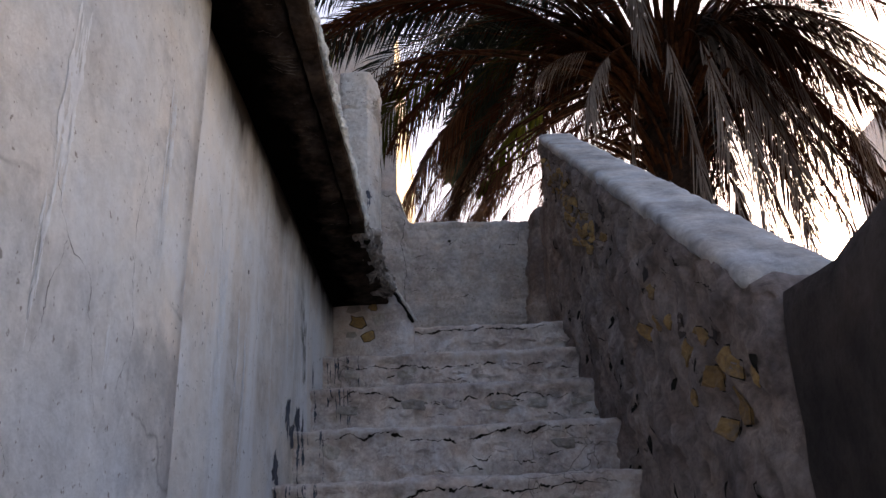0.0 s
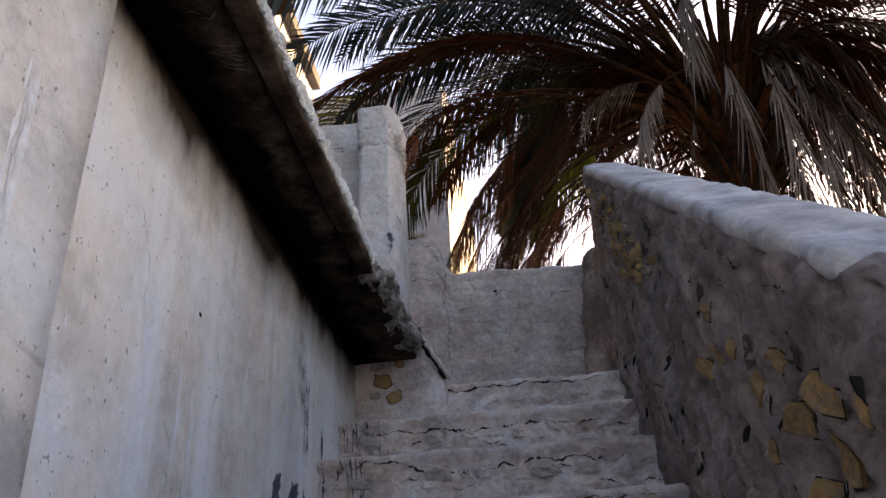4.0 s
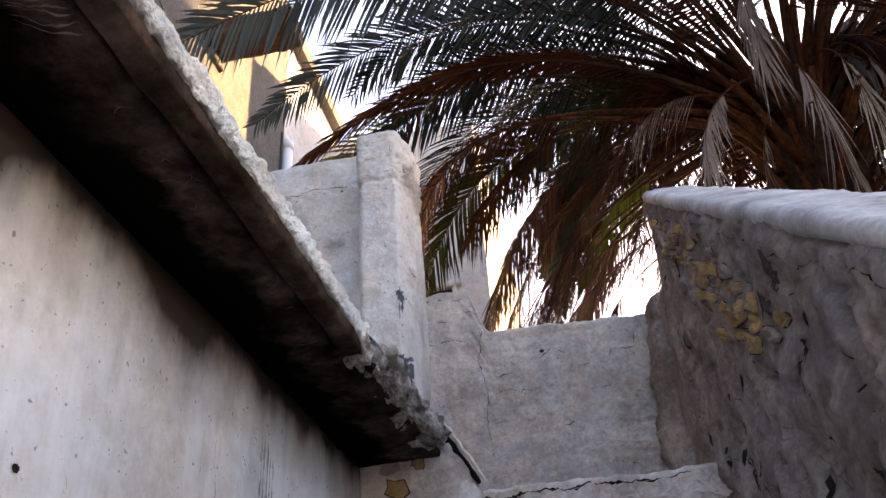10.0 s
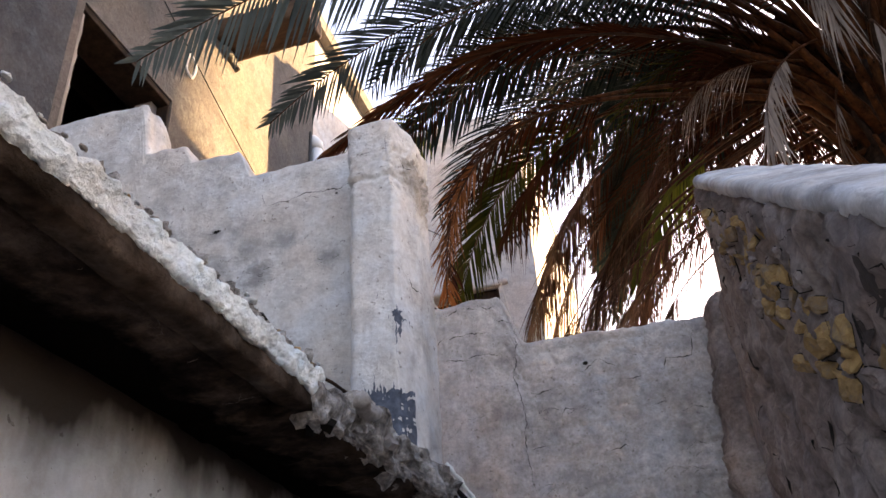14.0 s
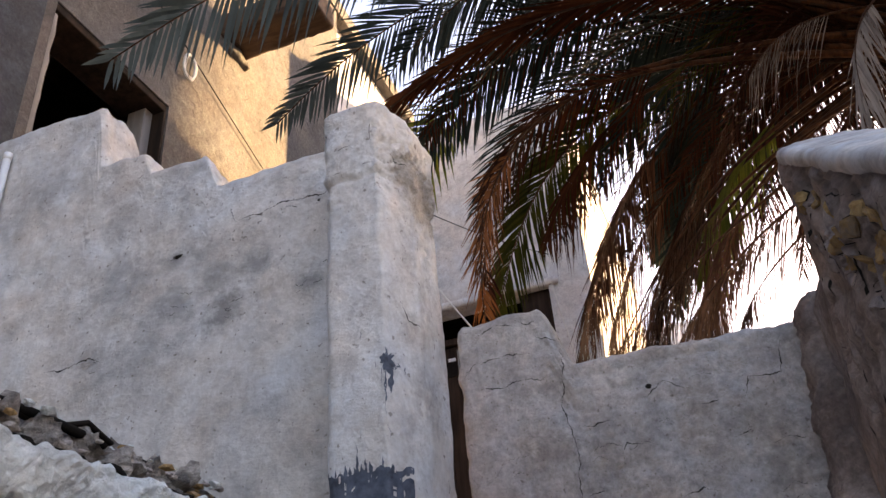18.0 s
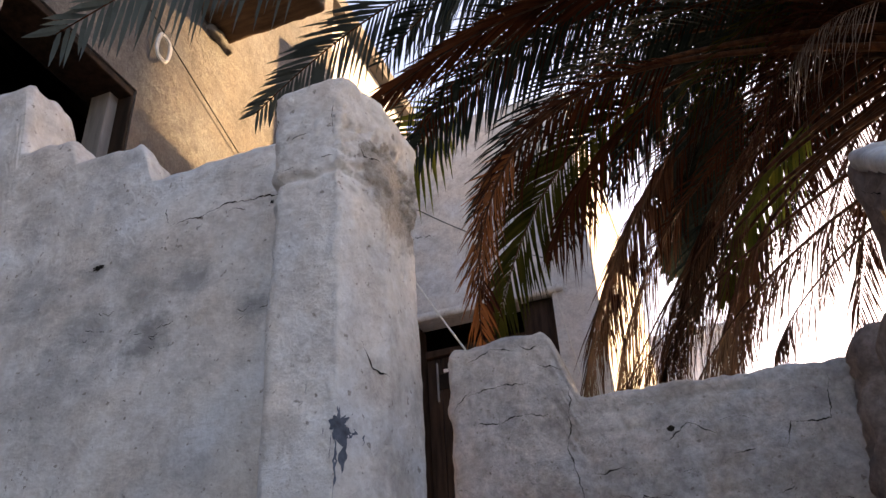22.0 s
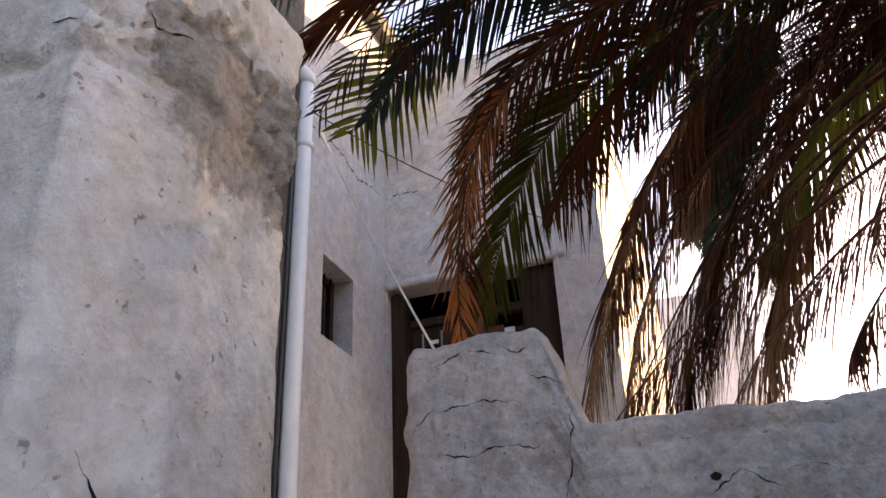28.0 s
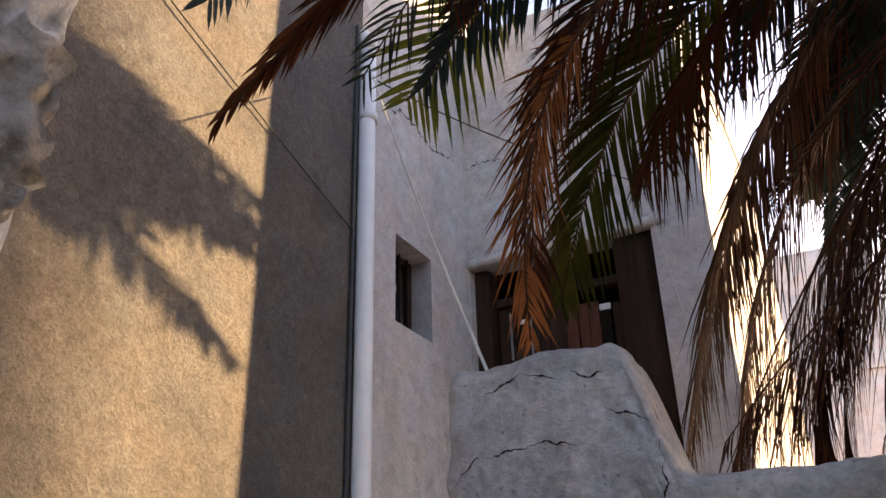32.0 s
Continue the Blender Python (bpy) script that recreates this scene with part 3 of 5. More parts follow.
adopt(lump("slab_bed", (-0.3, 2.2, 3.10), (0.010, 3.12, 3.16), M_RUBBLE, r=0.012, step=0.03, amp=0.012, freq=12, warp=wedge), slab)

# ---- pillar and stepped wall ----
def pil_warp(p):
    """A chamfered right front corner, a fuller cap over a ragged groove, and a crumbling right side under it."""
    x, y, z = p
    x -= 0.034 * min(max((3.11 - y) / 0.11, 0), 1) * min(max((x + 0.04) / 0.06, 0), 1)
    q = Vector((x, y, z))
    collar = 4.198 + 0.016 * fbm(Vector((x, y, 0)), 14, 3)
    cap = min(max((z - collar) / 0.012, 0), 1)
    grow = 1 + 0.05 * cap - 0.11 * math.exp(-((z - collar) / 0.008) ** 2) * min(1, max(0, 0.6 + 1.6 * fbm(q, 8, 2)))
    crease = 4.345 + 0.02 * fbm(Vector((x, y, 1)), 12, 3) - 0.25 * max(0, y - 3.05)
    grow -= 0.06 * math.exp(-((z - crease) / 0.006) ** 2) * min(max((x + 0.06) / 0.05, 0), 1)
    x, y = -0.075 + (x + 0.075) * grow, 3.14 + (y - 3.14) * (1 + (grow - 1) * 0.65)
    if z > 4.0:
        k = min(1, (z - 4.0) / 0.15) * (0.004 * fbm(q, 16, 4) + 0.003 * fbm(q, 45, 3))
        x, y = x + k * (1 if x > -0.075 else -1), y + k * (1 if y > 3.14 else -1)
    if x > -0.05 and z > 3.98:
        g = min(1, (z - 3.98) / 0.15) * min(1, max(0, (fbm(q, 4) + 0.45) * 2.4)) * min(1, (x + 0.05) / 0.06) * (1 if z < 4.33 else max(0.2, 1 - (z - 4.33) / 0.05))
        x += g * (0.006 * fbm(q, 11, 4) - 0.016 * max(0, fbm(q, 24, 4)) - 0.032 * max(0, fbm(q, 65, 3)) - 0.004)
        y += g * (0.010 * max(0, fbm(q + Vector((5, 5, 5)), 24, 3)) + 0.014 * max(0, fbm(q, 60, 2)))
    return Vector((x, y, z))


pillar = tagged(lump("pillar", (-0.178, 2.985, 3.105), (0.026, 3.30, 4.45), M_PILLAR, r=0.030, step=0.0075, amp=0.006, freq=5.0, warp=pil_warp), "pale plastered square pillar with black paint splashes", "pillar", kind="structure")
wall_step = empty("wall_stepped", (-1.0, 3.3, LAND), "pale plastered terrace wall with a stepped top", "wall", kind="structure")


def step_top(p):
    """The wall's top comes down to the pillar in three uneven rounded steps."""
    top = 4.53
    for x, rise in ((-0.705, 0.135), (-0.975, 0.115), (-1.215, 0.31)):
        e = min(max((x + 0.02 * fbm((x, p.y, p.z), 6) - p.x) / 0.045, 0), 1)
        top += rise * e ** 0.55
    k = max(p.z - 4.05, 0) / 1.05
    q = Vector((p.x, p.y, min(p.z, 4.05) + k * (top - 4.05)))
    rough = 0.010 * fbm(q, 4, 3) + 0.0045 * fbm(q, 17, 4)
    return q + Vector((0.6 * rough, rough if p.y > 3.3 else -rough, 0.7 * rough if k > 0.95 else 0))


adopt(lump("wall_course", (-2.10, 3.2, 2.6), (-0.16, 3.42, 5.10), M_PALE, r=0.030, step=0.0155, amp=0.0, warp=step_top), wall_step)

# ---- houses ----
house = empty("house", (-4.0, 4.0, GROUND), "tall old plastered house with a sunlit ochre side wall", "house")
HX = -2.08


def pierced_wall(name, axis, at, thick, a0, a1, z0, z1, openings, material, parent):
    """A wall in the plane axis = at, reaching thick behind it, pierced by openings (a0, a1, z0, z1)."""
    cuts_a = sorted({a0, a1, *(o[0] for o in openings), *(o[1] for o in openings)})
    cuts_z = sorted({z0, z1, *(o[2] for o in openings), *(o[3] for o in openings)})
    bm = bmesh.new()
    for i in range(len(cuts_a) - 1):
        for j in range(len(cuts_z) - 1):
            ca, cz = (cuts_a[i] + cuts_a[i + 1]) / 2, (cuts_z[j] + cuts_z[j + 1]) / 2
            if any(o[0] < ca < o[1] and o[2] < cz < o[3] for o in openings):
                continue
            lo = [0, 0, cuts_z[j]]
            hi = [0, 0, cuts_z[j + 1]]
            o_ax = 1 - axis
            lo[axis], hi[axis] = min(at, at + thick), max(at, at + thick)
            lo[o_ax], hi[o_ax] = cuts_a[i], cuts_a[i + 1]
            made = bmesh.ops.create_cube(bm, size=1)["verts"]
            for v in made:
                v.co = Vector(lo[q] + (hi[q] - lo[q]) * (v.co[q] + 0.5) for q in range(3))
    bmesh.ops.remove_doubles(bm, verts=bm.verts, dist=1e-4)
    seen = {}
    for f in bm.faces:
        seen.setdefault(tuple(round(q, 3) for q in f.calc_center_median()), []).append(f)
    bmesh.ops.delete(bm, geom=[f for fs in seen.values() if len(fs) > 1 for f in fs], context="FACES_ONLY")
    return adopt(obj(name, bm_mesh(name, bm, material)), parent)


DW = (3.56, 4.49, 5.05, 6.44)       # big dark window
SW = (7.40, 7.92, 5.95, 6.61)       # small barred window
pierced_wall("wall_east", 0, HX, -0.3, 3.50, 6.78, 0, 9.6, [DW], M_HOUSE, house)
adopt(box("wall_east_near", (HX - 0.3, -4.2, 0), (HX + 0.004, 3.50, 9.6), M_HOUSE_SHADE, label="house wall coloured dark blue-grey for its shade"), house)
pierced_wall("wall_back_east", 0, -2.18, -0.3, 6.78, 8.85, 0, 9.6, [SW], M_HOUSE2, house)
DOOR = (-2.17, -0.66, 3.1, 6.80)
pierced_wall("wall_wing", 1, 8.57, 0.25, -2.18, -0.235, 0, 9.2, [DOOR], M_HOUSE2, house)
adopt(box("wall_wing_end", (-0.485, 8.82, 0), (-0.235, 14, 9.2), M_HOUSE2), house)
# Black sheets set behind the openings stand for the unlit rooms.
adopt(box("dark_backing", (-2.6, 9.5, 0), (-0.49, 9.6, 9.0), M_BLACK), house)
adopt(box("dark_backing", (-3.6, 3.0, 4.5), (-3.5, 6.7, 7.5), M_BLACK), house)
adopt(box("dark_backing", (-2.90, 7.0, 5.5), (-2.86, 8.5, 7.2), M_BLACK), house)
# Unseen walls and wing roof, added to keep sky light out of the rooms.
adopt(box("wall_west", (-6, -4.2, 0), (-5.8, 8.85, 9.6), M_HOUSE), house)
adopt(box("wall_south", (-5.8, -4.2, 0), (-2.4, -4.0, 9.6), M_HOUSE), house)
adopt(box("wall_north", (-5.8, 8.86, 0), (-2.2, 9.06, 9.6), M_HOUSE), house)
adopt(box("wall_wing_back", (-2.4, 13.8, 0), (-0.49, 14.0, 9.2), M_HOUSE2), house)
adopt(box("wall_wing_side", (-2.6, 9.07, 0), (-2.4, 14.0, 9.2), M_HOUSE2), house)
adopt(box("wing_roof", (-2.6, 8.83, 9.2), (-0.215, 14.0, 9.35), M_HOUSE2), house)
adopt(box("roof", (-6, -4.2, 9.6), (-2.06, 8.85, 9.8), M_HOUSE), house)

# ---- palm ----
CROWN, FOOT = Vector((2.44, 5.3, 6.30)), Vector((2.22, 5.3, GROUND))
palm = empty("palm_tree", FOOT, "date palm with green and dead brown hanging fronds", "palm tree")
rng = random.Random(7)


def trunk_shape(t):
    return 1.1 - 0.1 * t + 0.05 * math.sin(t * 70)


def trunk_at(z):
    return FOOT.lerp(CROWN, (z - FOOT.z) / (CROWN.z - FOOT.z))


adopt(tube("trunk", [FOOT.lerp(CROWN, i / 40) for i in range(41)], 0.25, M_TRUNK, sides=14, taper=trunk_shape), palm)


def boot_shape(p):
    """A cut leaf stalk: broad and flat at the foot, keeled, a blunt narrow end."""
    f = max(p.z, 0) / 0.66
    return Vector((p.x * (1.35 - 0.85 * f ** 0.7), p.y * (1.5 - 0.8 * f) + 0.05 * f * f, p.z))


boots = [mesh_from("leaf_base", *lump_data((-0.036, -0.018, 0), (0.036, 0.018, 0.66), r=0.014, step=0.03, amp=0.008, freq=9, warp=boot_shape, seed=s), m, True) for m, s in ((M_TRUNK, 0), (M_BOOT, 1), (M_BOOT, 2))]
for i in range(190):
    h = 4.1 + 2.15 * i / 190
    az = i * 2.399963
    ob = new("leaf_base", boots[1 + i % 2 if h > 4.55 and i % 5 else 0])
    adopt(ob, palm)
    out = rng.uniform(22, 62) if h > 4.8 else rng.uniform(12, 30)
    ob.matrix_basis = Matrix.Translation(trunk_at(h) + Vector((-math.sin(az), math.cos(az), 0)) * 0.19) @ Matrix.Rotation(az, 4, "Z") @ Matrix.Rotation(radians(-out), 4, "X") @ Matrix.Scale(rng.uniform(0.5, 1.05) * (1 if h > 4.8 else 0.6), 4)


def frond(tip, via, leaf_len, material, n=74, spread=1.0, hang=0.2, droop=0.4, width=0.018, ragged=0.15, bare=0.22, rib=M_RACHIS, root=None, tilt=None, stem=0.022, petiole=M_BOOT):
    """One pinnate palm leaf: a rib that rises from the crown, passes via and falls to its tip, with two rows of narrow curved leaflets."""
    c, m = Vector(tip), Vector(via)
    out = Vector((m.x - CROWN.x, m.y - CROWN.y, 0)).normalized()
    a = Vector(root) if root else trunk_at(CROWN.z - rng.uniform(0.0, 0.7)) + out * 0.16
    b = m * 2 - (a + c) * 0.5

    def bez(t):
        return a * (1 - t) ** 2 + b * 2 * t * (1 - t) + c * t * t

    verts, faces = [], []
    turn = rng.uniform(-0.5, 0.5) if tilt is None else tilt
    down = Vector((0, 0, -1))
    for i in range(n):
        u = (i + 0.5) / n
        t = bare + (1 - bare) * u
        p = bez(t)
        d = (bez(min(t + 0.02, 1.02)) - bez(t - 0.02)).normalized()
        side = d.cross(Vector((0, 0, 1)))
        side = Matrix.Rotation(turn, 3, d) @ (side.normalized() if side.length > 0.05 else Vector((1, 0, 0)))
        up = side.cross(d).normalized()
        prof = (0.35 + 0.65 * math.sin(math.pi * min(1, 0.12 + 0.86 * u))) * (1 if u < 0.85 else 1 - 0.35 * (u - 0.85) / 0.15)
        for sgn in (-1, 1):
            if rng.random() < ragged * 0.4:
                continue
            ln = leaf_len * prof * rng.uniform(1 - ragged, 1 + ragged)
            way = (d * (0.45 + 0.5 * u + 0.5 * (1 - spread)) + side * sgn * spread * rng.uniform(0.75, 1.0) + up * rng.uniform(-0.12, 0.22) * spread + down * hang * rng.uniform(0.75, 1.2)).normalized()
            bend = down * droop * ln
            stray = Vector((rng.uniform(-1, 1), rng.uniform(-1, 1), rng.uniform(-1, 1))) * ln * ragged * 0.22
            q1 = p + way * ln * 0.33 + bend * 0.05
            q2 = p + way * ln * 0.68 + bend * 0.22 + stray * 0.4
            end = p + way * ln * 0.98 + bend * 0.5 + stray
            across = way.cross(up).normalized() * width * 0.5 * rng.uniform(0.8, 1.15)
            fold = up * width * 0.22
            s = len(verts)
            verts += [p + across * 0.45, p - across * 0.45, q1 + across + fold, q1 - across + fold, q2 + across * 0.8 + fold, q2 - across * 0.8 + fold, end]
            faces += [(s, s + 1, s + 3, s + 2), (s + 2, s + 3, s + 5, s + 4), (s + 4, s + 5, s + 6)]
    leaf = adopt(obj("frond", mesh_from("frond", verts, faces, material, False)), palm)
    rv, rf = tube_data([bez(i / 24) for i in range(25)], stem, 6, lambda t: 0.14 + 0.9 * (1 - t) ** 1.3)
    r = obj("rib", mesh_from("rib", rv, rf, rib, True))
    r.parent = leaf
    pv, pf = tube_data([bez(i * 0.034) for i in range(9)], stem * 1.35, 6, lambda t: 1.0 - 0.62 * t)
    p_ = obj("petiole", mesh_from("petiole", pv, pf, petiole, True))
    p_.parent = leaf
    return leaf


G, Y, B, C, D, O, L, T = M_LEAF_G, M_LEAF_Y, M_LEAF_B, M_LEAF_C, M_LEAF_D, M_LEAF_O, M_LEAF_L, M_LEAF_SKYLIT
# green fronds that reach over the terrace and the house
frond((-1.62, 3.54, 5.78), (0.35, 4.50, 7.20), 0.62, T, 120, 0.85, 0.40, 0.3, 0.024, tilt=0.75)
frond((-1.49, 4.80, 6.31), (0.30, 5.00, 7.15), 0.48, T, 105, 0.85, 0.3, 0.3, 0.021, tilt=0.6)
frond((-1.30, 4.74, 5.62), (0.45, 5.00, 6.65), 0.40, B, 130, 0.42, 0.15, 0.2, 0.020, tilt=0.0, rib=M_WOOD)
frond((-1.22, 5.90, 6.42), (0.35, 5.75, 7.18), 0.46, Y, 20, 0.95, 0.2, 0.3, 0.024, bare=0.80, tilt=0.7)
frond((-1.10, 5.88, 6.46), (0.40, 5.75, 7.18), 0.46, G, 105, 0.85, 0.35, 0.4, 0.022, tilt=0.5)
frond((-0.49, 5.82, 5.16), (0.50, 5.72, 6.40), 0.42, L, 84, 0.9, 0.35, 0.5, 0.020, bare=0.48, tilt=0.5)
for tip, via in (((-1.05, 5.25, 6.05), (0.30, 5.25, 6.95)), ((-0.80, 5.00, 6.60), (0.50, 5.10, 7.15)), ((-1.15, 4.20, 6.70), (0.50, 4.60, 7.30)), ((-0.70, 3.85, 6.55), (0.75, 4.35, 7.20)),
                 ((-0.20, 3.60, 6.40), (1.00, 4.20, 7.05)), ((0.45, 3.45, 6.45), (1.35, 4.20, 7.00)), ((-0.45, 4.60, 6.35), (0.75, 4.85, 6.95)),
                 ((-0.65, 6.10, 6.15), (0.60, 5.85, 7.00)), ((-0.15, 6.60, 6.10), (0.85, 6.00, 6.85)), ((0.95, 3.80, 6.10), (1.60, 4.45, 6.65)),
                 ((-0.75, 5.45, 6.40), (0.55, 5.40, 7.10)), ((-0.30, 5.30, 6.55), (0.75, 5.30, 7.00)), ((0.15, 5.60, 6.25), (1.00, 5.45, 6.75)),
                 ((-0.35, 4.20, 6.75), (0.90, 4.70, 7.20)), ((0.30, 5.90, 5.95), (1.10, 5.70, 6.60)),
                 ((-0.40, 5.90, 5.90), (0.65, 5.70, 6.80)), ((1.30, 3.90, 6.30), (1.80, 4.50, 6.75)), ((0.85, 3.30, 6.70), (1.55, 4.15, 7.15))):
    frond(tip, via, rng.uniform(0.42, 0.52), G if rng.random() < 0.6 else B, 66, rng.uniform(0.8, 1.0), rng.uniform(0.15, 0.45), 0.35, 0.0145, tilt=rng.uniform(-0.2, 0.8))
# brown fronds that hang over the parapet like curtains
frond((-0.42, 5.28, 4.82), (0.20, 5.30, 6.20), 0.27, O, 70, 0.75, 0.25, 0.3, 0.012, 0.4, 0.66, tilt=0.3)
frond((-0.40, 5.32, 4.95), (0.22, 5.32, 6.24), 0.40, B, 100, 0.8, 0.35, 0.5, 0.015, 0.35, 0.32, tilt=0.1)
for tip, via, root, ln in (((-0.17, 6.10, 4.52), (0.70, 6.00, 6.22), (2.30, 5.45, 6.45), .42), ((-0.13, 6.02, 4.56), (0.72, 5.95, 6.20), (2.30, 5.40, 6.40), .36), ((0.00, 6.00, 4.50), (0.95, 5.85, 5.65), (2.25, 5.45, 6.00), .42), ((-0.05, 6.55, 4.55), (0.70, 6.25, 6.00), (2.30, 5.50, 6.25), .44), ((0.22, 6.30, 4.60), (0.95, 6.05, 5.90), (2.28, 5.45, 6.10), .42),
                           ((0.40, 5.90, 4.75), (1.10, 5.75, 5.95), (2.28, 5.40, 6.15), .40), ((0.36, 6.00, 4.42), (0.85, 5.90, 5.40), (2.25, 5.45, 6.05), .40), ((0.62, 5.80, 4.55), (1.08, 5.75, 5.45), (2.25, 5.40, 6.00), .38), ((0.30, 5.80, 4.42), (0.82, 5.75, 5.50), (2.25, 5.40, 6.10), .40), ((0.48, 6.15, 4.48), (0.98, 5.95, 5.45), (2.25, 5.45, 6.00), .40), ((0.12, 6.25, 4.45), (0.75, 6.05, 5.60), (2.25, 5.45, 6.10), .42), ((0.60, 6.40, 4.55), (1.20, 6.05, 5.75), (2.28, 5.45, 5.95), .40),
                           ((0.25, 5.75, 4.55), (1.00, 5.70, 5.50), (2.25, 5.40, 5.85), .42),
                           ((-0.10, 5.80, 5.60), (0.75, 5.70, 6.45), (2.30, 5.40, 6.45), .46),
                           ((0.02, 6.35, 5.20), (0.80, 6.10, 6.30), (2.30, 5.50, 6.40), .46)):
    frond(tip, via, ln, C if tip[2] < 4.65 else B, 108 if tip[2] < 4.65 else 70, rng.uniform(0.55, 0.8), rng.uniform(0.6, 1.0), 0.5, 0.013, 0.3, 0.52, root=root, stem=0.017)
for tip, via, root, ln in (((0.05, 5.60, 4.50), (0.98, 5.60, 5.25), (2.22, 5.35, 5.70), .40), ((0.47, 5.30, 4.40), (1.15, 5.35, 5.07), (2.22, 5.25, 5.45), .32), ((0.85, 5.20, 4.50), (1.35, 5.30, 5.00), (2.22, 5.20, 5.35), .30)):
    frond(tip, via, ln, C, 70, 0.45, 1.0, 0.5, 0.014, 0.5, 0.35, root=root, stem=0.015)
frond((0.75, 5.95, 5.15), (1.30, 5.75, 5.90), 0.36, Y, 60, 0.6, 0.6, 0.5, 0.017, 0.3, 0.45)
# fronds that reach past the wing and shade the house wall
for tip, leaf, tilt in (((0.48, 9.52, 6.56), .30, 0.1), ((0.45, 8.83, 6.95), .40, 1.2), ((0.45, 8.78, 7.25), .52, -0.5), ((0.50, 9.03, 7.20), .50, 0.8), ((0.50, 9.28, 7.40), .50, -0.7), ((0.45, 9.58, 7.20), .50, 0.3),
                        ((0.50, 9.73, 7.45), .50, -0.2), ((0.50, 8.98, 7.50), .50, 0.2), ((0.40, 9.38, 7.20), .50, 0.9), ((0.35, 8.88, 7.10), .50, -0.9)):
    frond(tip, (1.5, 7.2, 7.75), leaf, G, 80, 0.9, 0.2, 0.4, 0.030, bare=0.62, tilt=tilt)
# Four more fronds, added to shade the wall beside the window.
for tip, tilt in (((0.45, 6.95, 7.25), 0.4), ((0.50, 6.95, 7.65), -0.6), ((0.40, 7.40, 7.45), 0.9), ((0.55, 6.60, 7.05), 0.1)):
    frond(tip, (1.4, 6.4, 7.55), 0.46, G, 70, 0.95, 0.25, 0.4, 0.015, bare=0.45, tilt=tilt)
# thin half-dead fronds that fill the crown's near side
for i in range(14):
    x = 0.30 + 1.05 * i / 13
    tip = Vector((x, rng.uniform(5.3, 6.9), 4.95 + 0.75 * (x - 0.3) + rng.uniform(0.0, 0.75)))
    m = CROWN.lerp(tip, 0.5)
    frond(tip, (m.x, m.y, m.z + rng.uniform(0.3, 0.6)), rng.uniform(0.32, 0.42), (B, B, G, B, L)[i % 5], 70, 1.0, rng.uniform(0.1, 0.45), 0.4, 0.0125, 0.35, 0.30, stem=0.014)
# dry grey fronds: tassels that hang in front of the crown and round the trunk
for tip, via, ln in (((2.02, 4.40, 5.55), (2.05, 4.45, 6.35), .40), ((1.54, 4.50, 5.02), (1.75, 4.70, 5.68), .30), ((2.36, 4.60, 4.15), (2.28, 4.60, 5.72), .42), ((2.62, 4.70, 3.75), (2.58, 4.65, 5.72), .46),
                     ((2.85, 4.80, 3.55), (2.80, 4.75, 5.75), .46), ((3.15, 4.85, 3.50), (3.00, 4.80, 5.85), .50), ((3.55, 4.90, 3.75), (3.25, 4.90, 6.05), .50), ((3.95, 5.00, 4.00), (3.50, 5.00, 6.20), .50),
                     ((3.00, 5.10, 3.65), (2.85, 5.00, 5.60), .44), ((3.40, 5.20, 3.75), (3.10, 5.10, 5.90), .46), ((1.95, 5.00, 4.55), (2.02, 4.95, 5.45), .34), ((4.30, 5.20, 4.70), (3.70, 5.10, 6.40), .50),
                     ((1.20, 4.85, 5.62), (1.62, 5.00, 6.00), .30)):
    frond(tip, via, ln * 1.15, D, 40, 0.4, 1.0, 0.6, 0.010, 0.5, 0.42, stem=0.011)
for x, y, z in ((3.3, 5.4, 4.3), (3.9, 5.5, 4.3), (4.4, 5.6, 4.8), (4.7, 5.4, 5.2), (3.7, 5.9, 4.6), (3.2, 6.0, 4.4), (4.6, 6.0, 5.0), (2.9, 6.2, 4.5)):
    m = CROWN.lerp(Vector((x, y, z)), 0.52)
    frond((x, y, z), (m.x, m.y, m.z + 0.62), 0.42, B, 85, 0.6, 0.7, 0.5, 0.015, 0.3, 0.3)
for i in range(16):
    tip = Vector((rng.uniform(2.9, 4.9), rng.uniform(4.3, 5.7), rng.uniform(3.6, 5.5)))
    m = CROWN.lerp(tip, 0.5)
    frond(tip, (m.x, m.y, m.z + rng.uniform(0.55, 0.85)), 0.46, D if i % 3 == 0 else B, 70, 0.65, 0.65, 0.5, 0.0155, 0.3, 0.28)
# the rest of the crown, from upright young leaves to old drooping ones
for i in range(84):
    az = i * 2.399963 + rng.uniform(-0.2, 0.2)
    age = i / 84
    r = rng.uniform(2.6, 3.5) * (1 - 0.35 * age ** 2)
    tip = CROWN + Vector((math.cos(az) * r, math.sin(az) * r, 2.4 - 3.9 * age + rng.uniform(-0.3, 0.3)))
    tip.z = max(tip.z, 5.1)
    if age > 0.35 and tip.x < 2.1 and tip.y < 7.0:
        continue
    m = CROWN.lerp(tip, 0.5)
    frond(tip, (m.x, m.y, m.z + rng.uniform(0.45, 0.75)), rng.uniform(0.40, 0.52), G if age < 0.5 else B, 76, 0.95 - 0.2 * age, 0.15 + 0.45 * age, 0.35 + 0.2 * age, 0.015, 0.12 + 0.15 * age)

# ---- unseen tall block, added to keep the low sun off the courtyard ----
sun_blocker = empty("sun_block", (37, 34, GROUND), "tall plain block, unseen, added to shade the courtyard", "house")
adopt(box("wall", (30, 25, 0), (44, 51.7, 31), M_PINK), sun_blocker)
back_house = empty("back_house", (0.2, 22, GROUND), "pale pink rendered house beyond the palm", "house")
adopt(box("wall", (-1.2, 20, 0), (1.25, 24, 11.2), M_PINK), back_house)
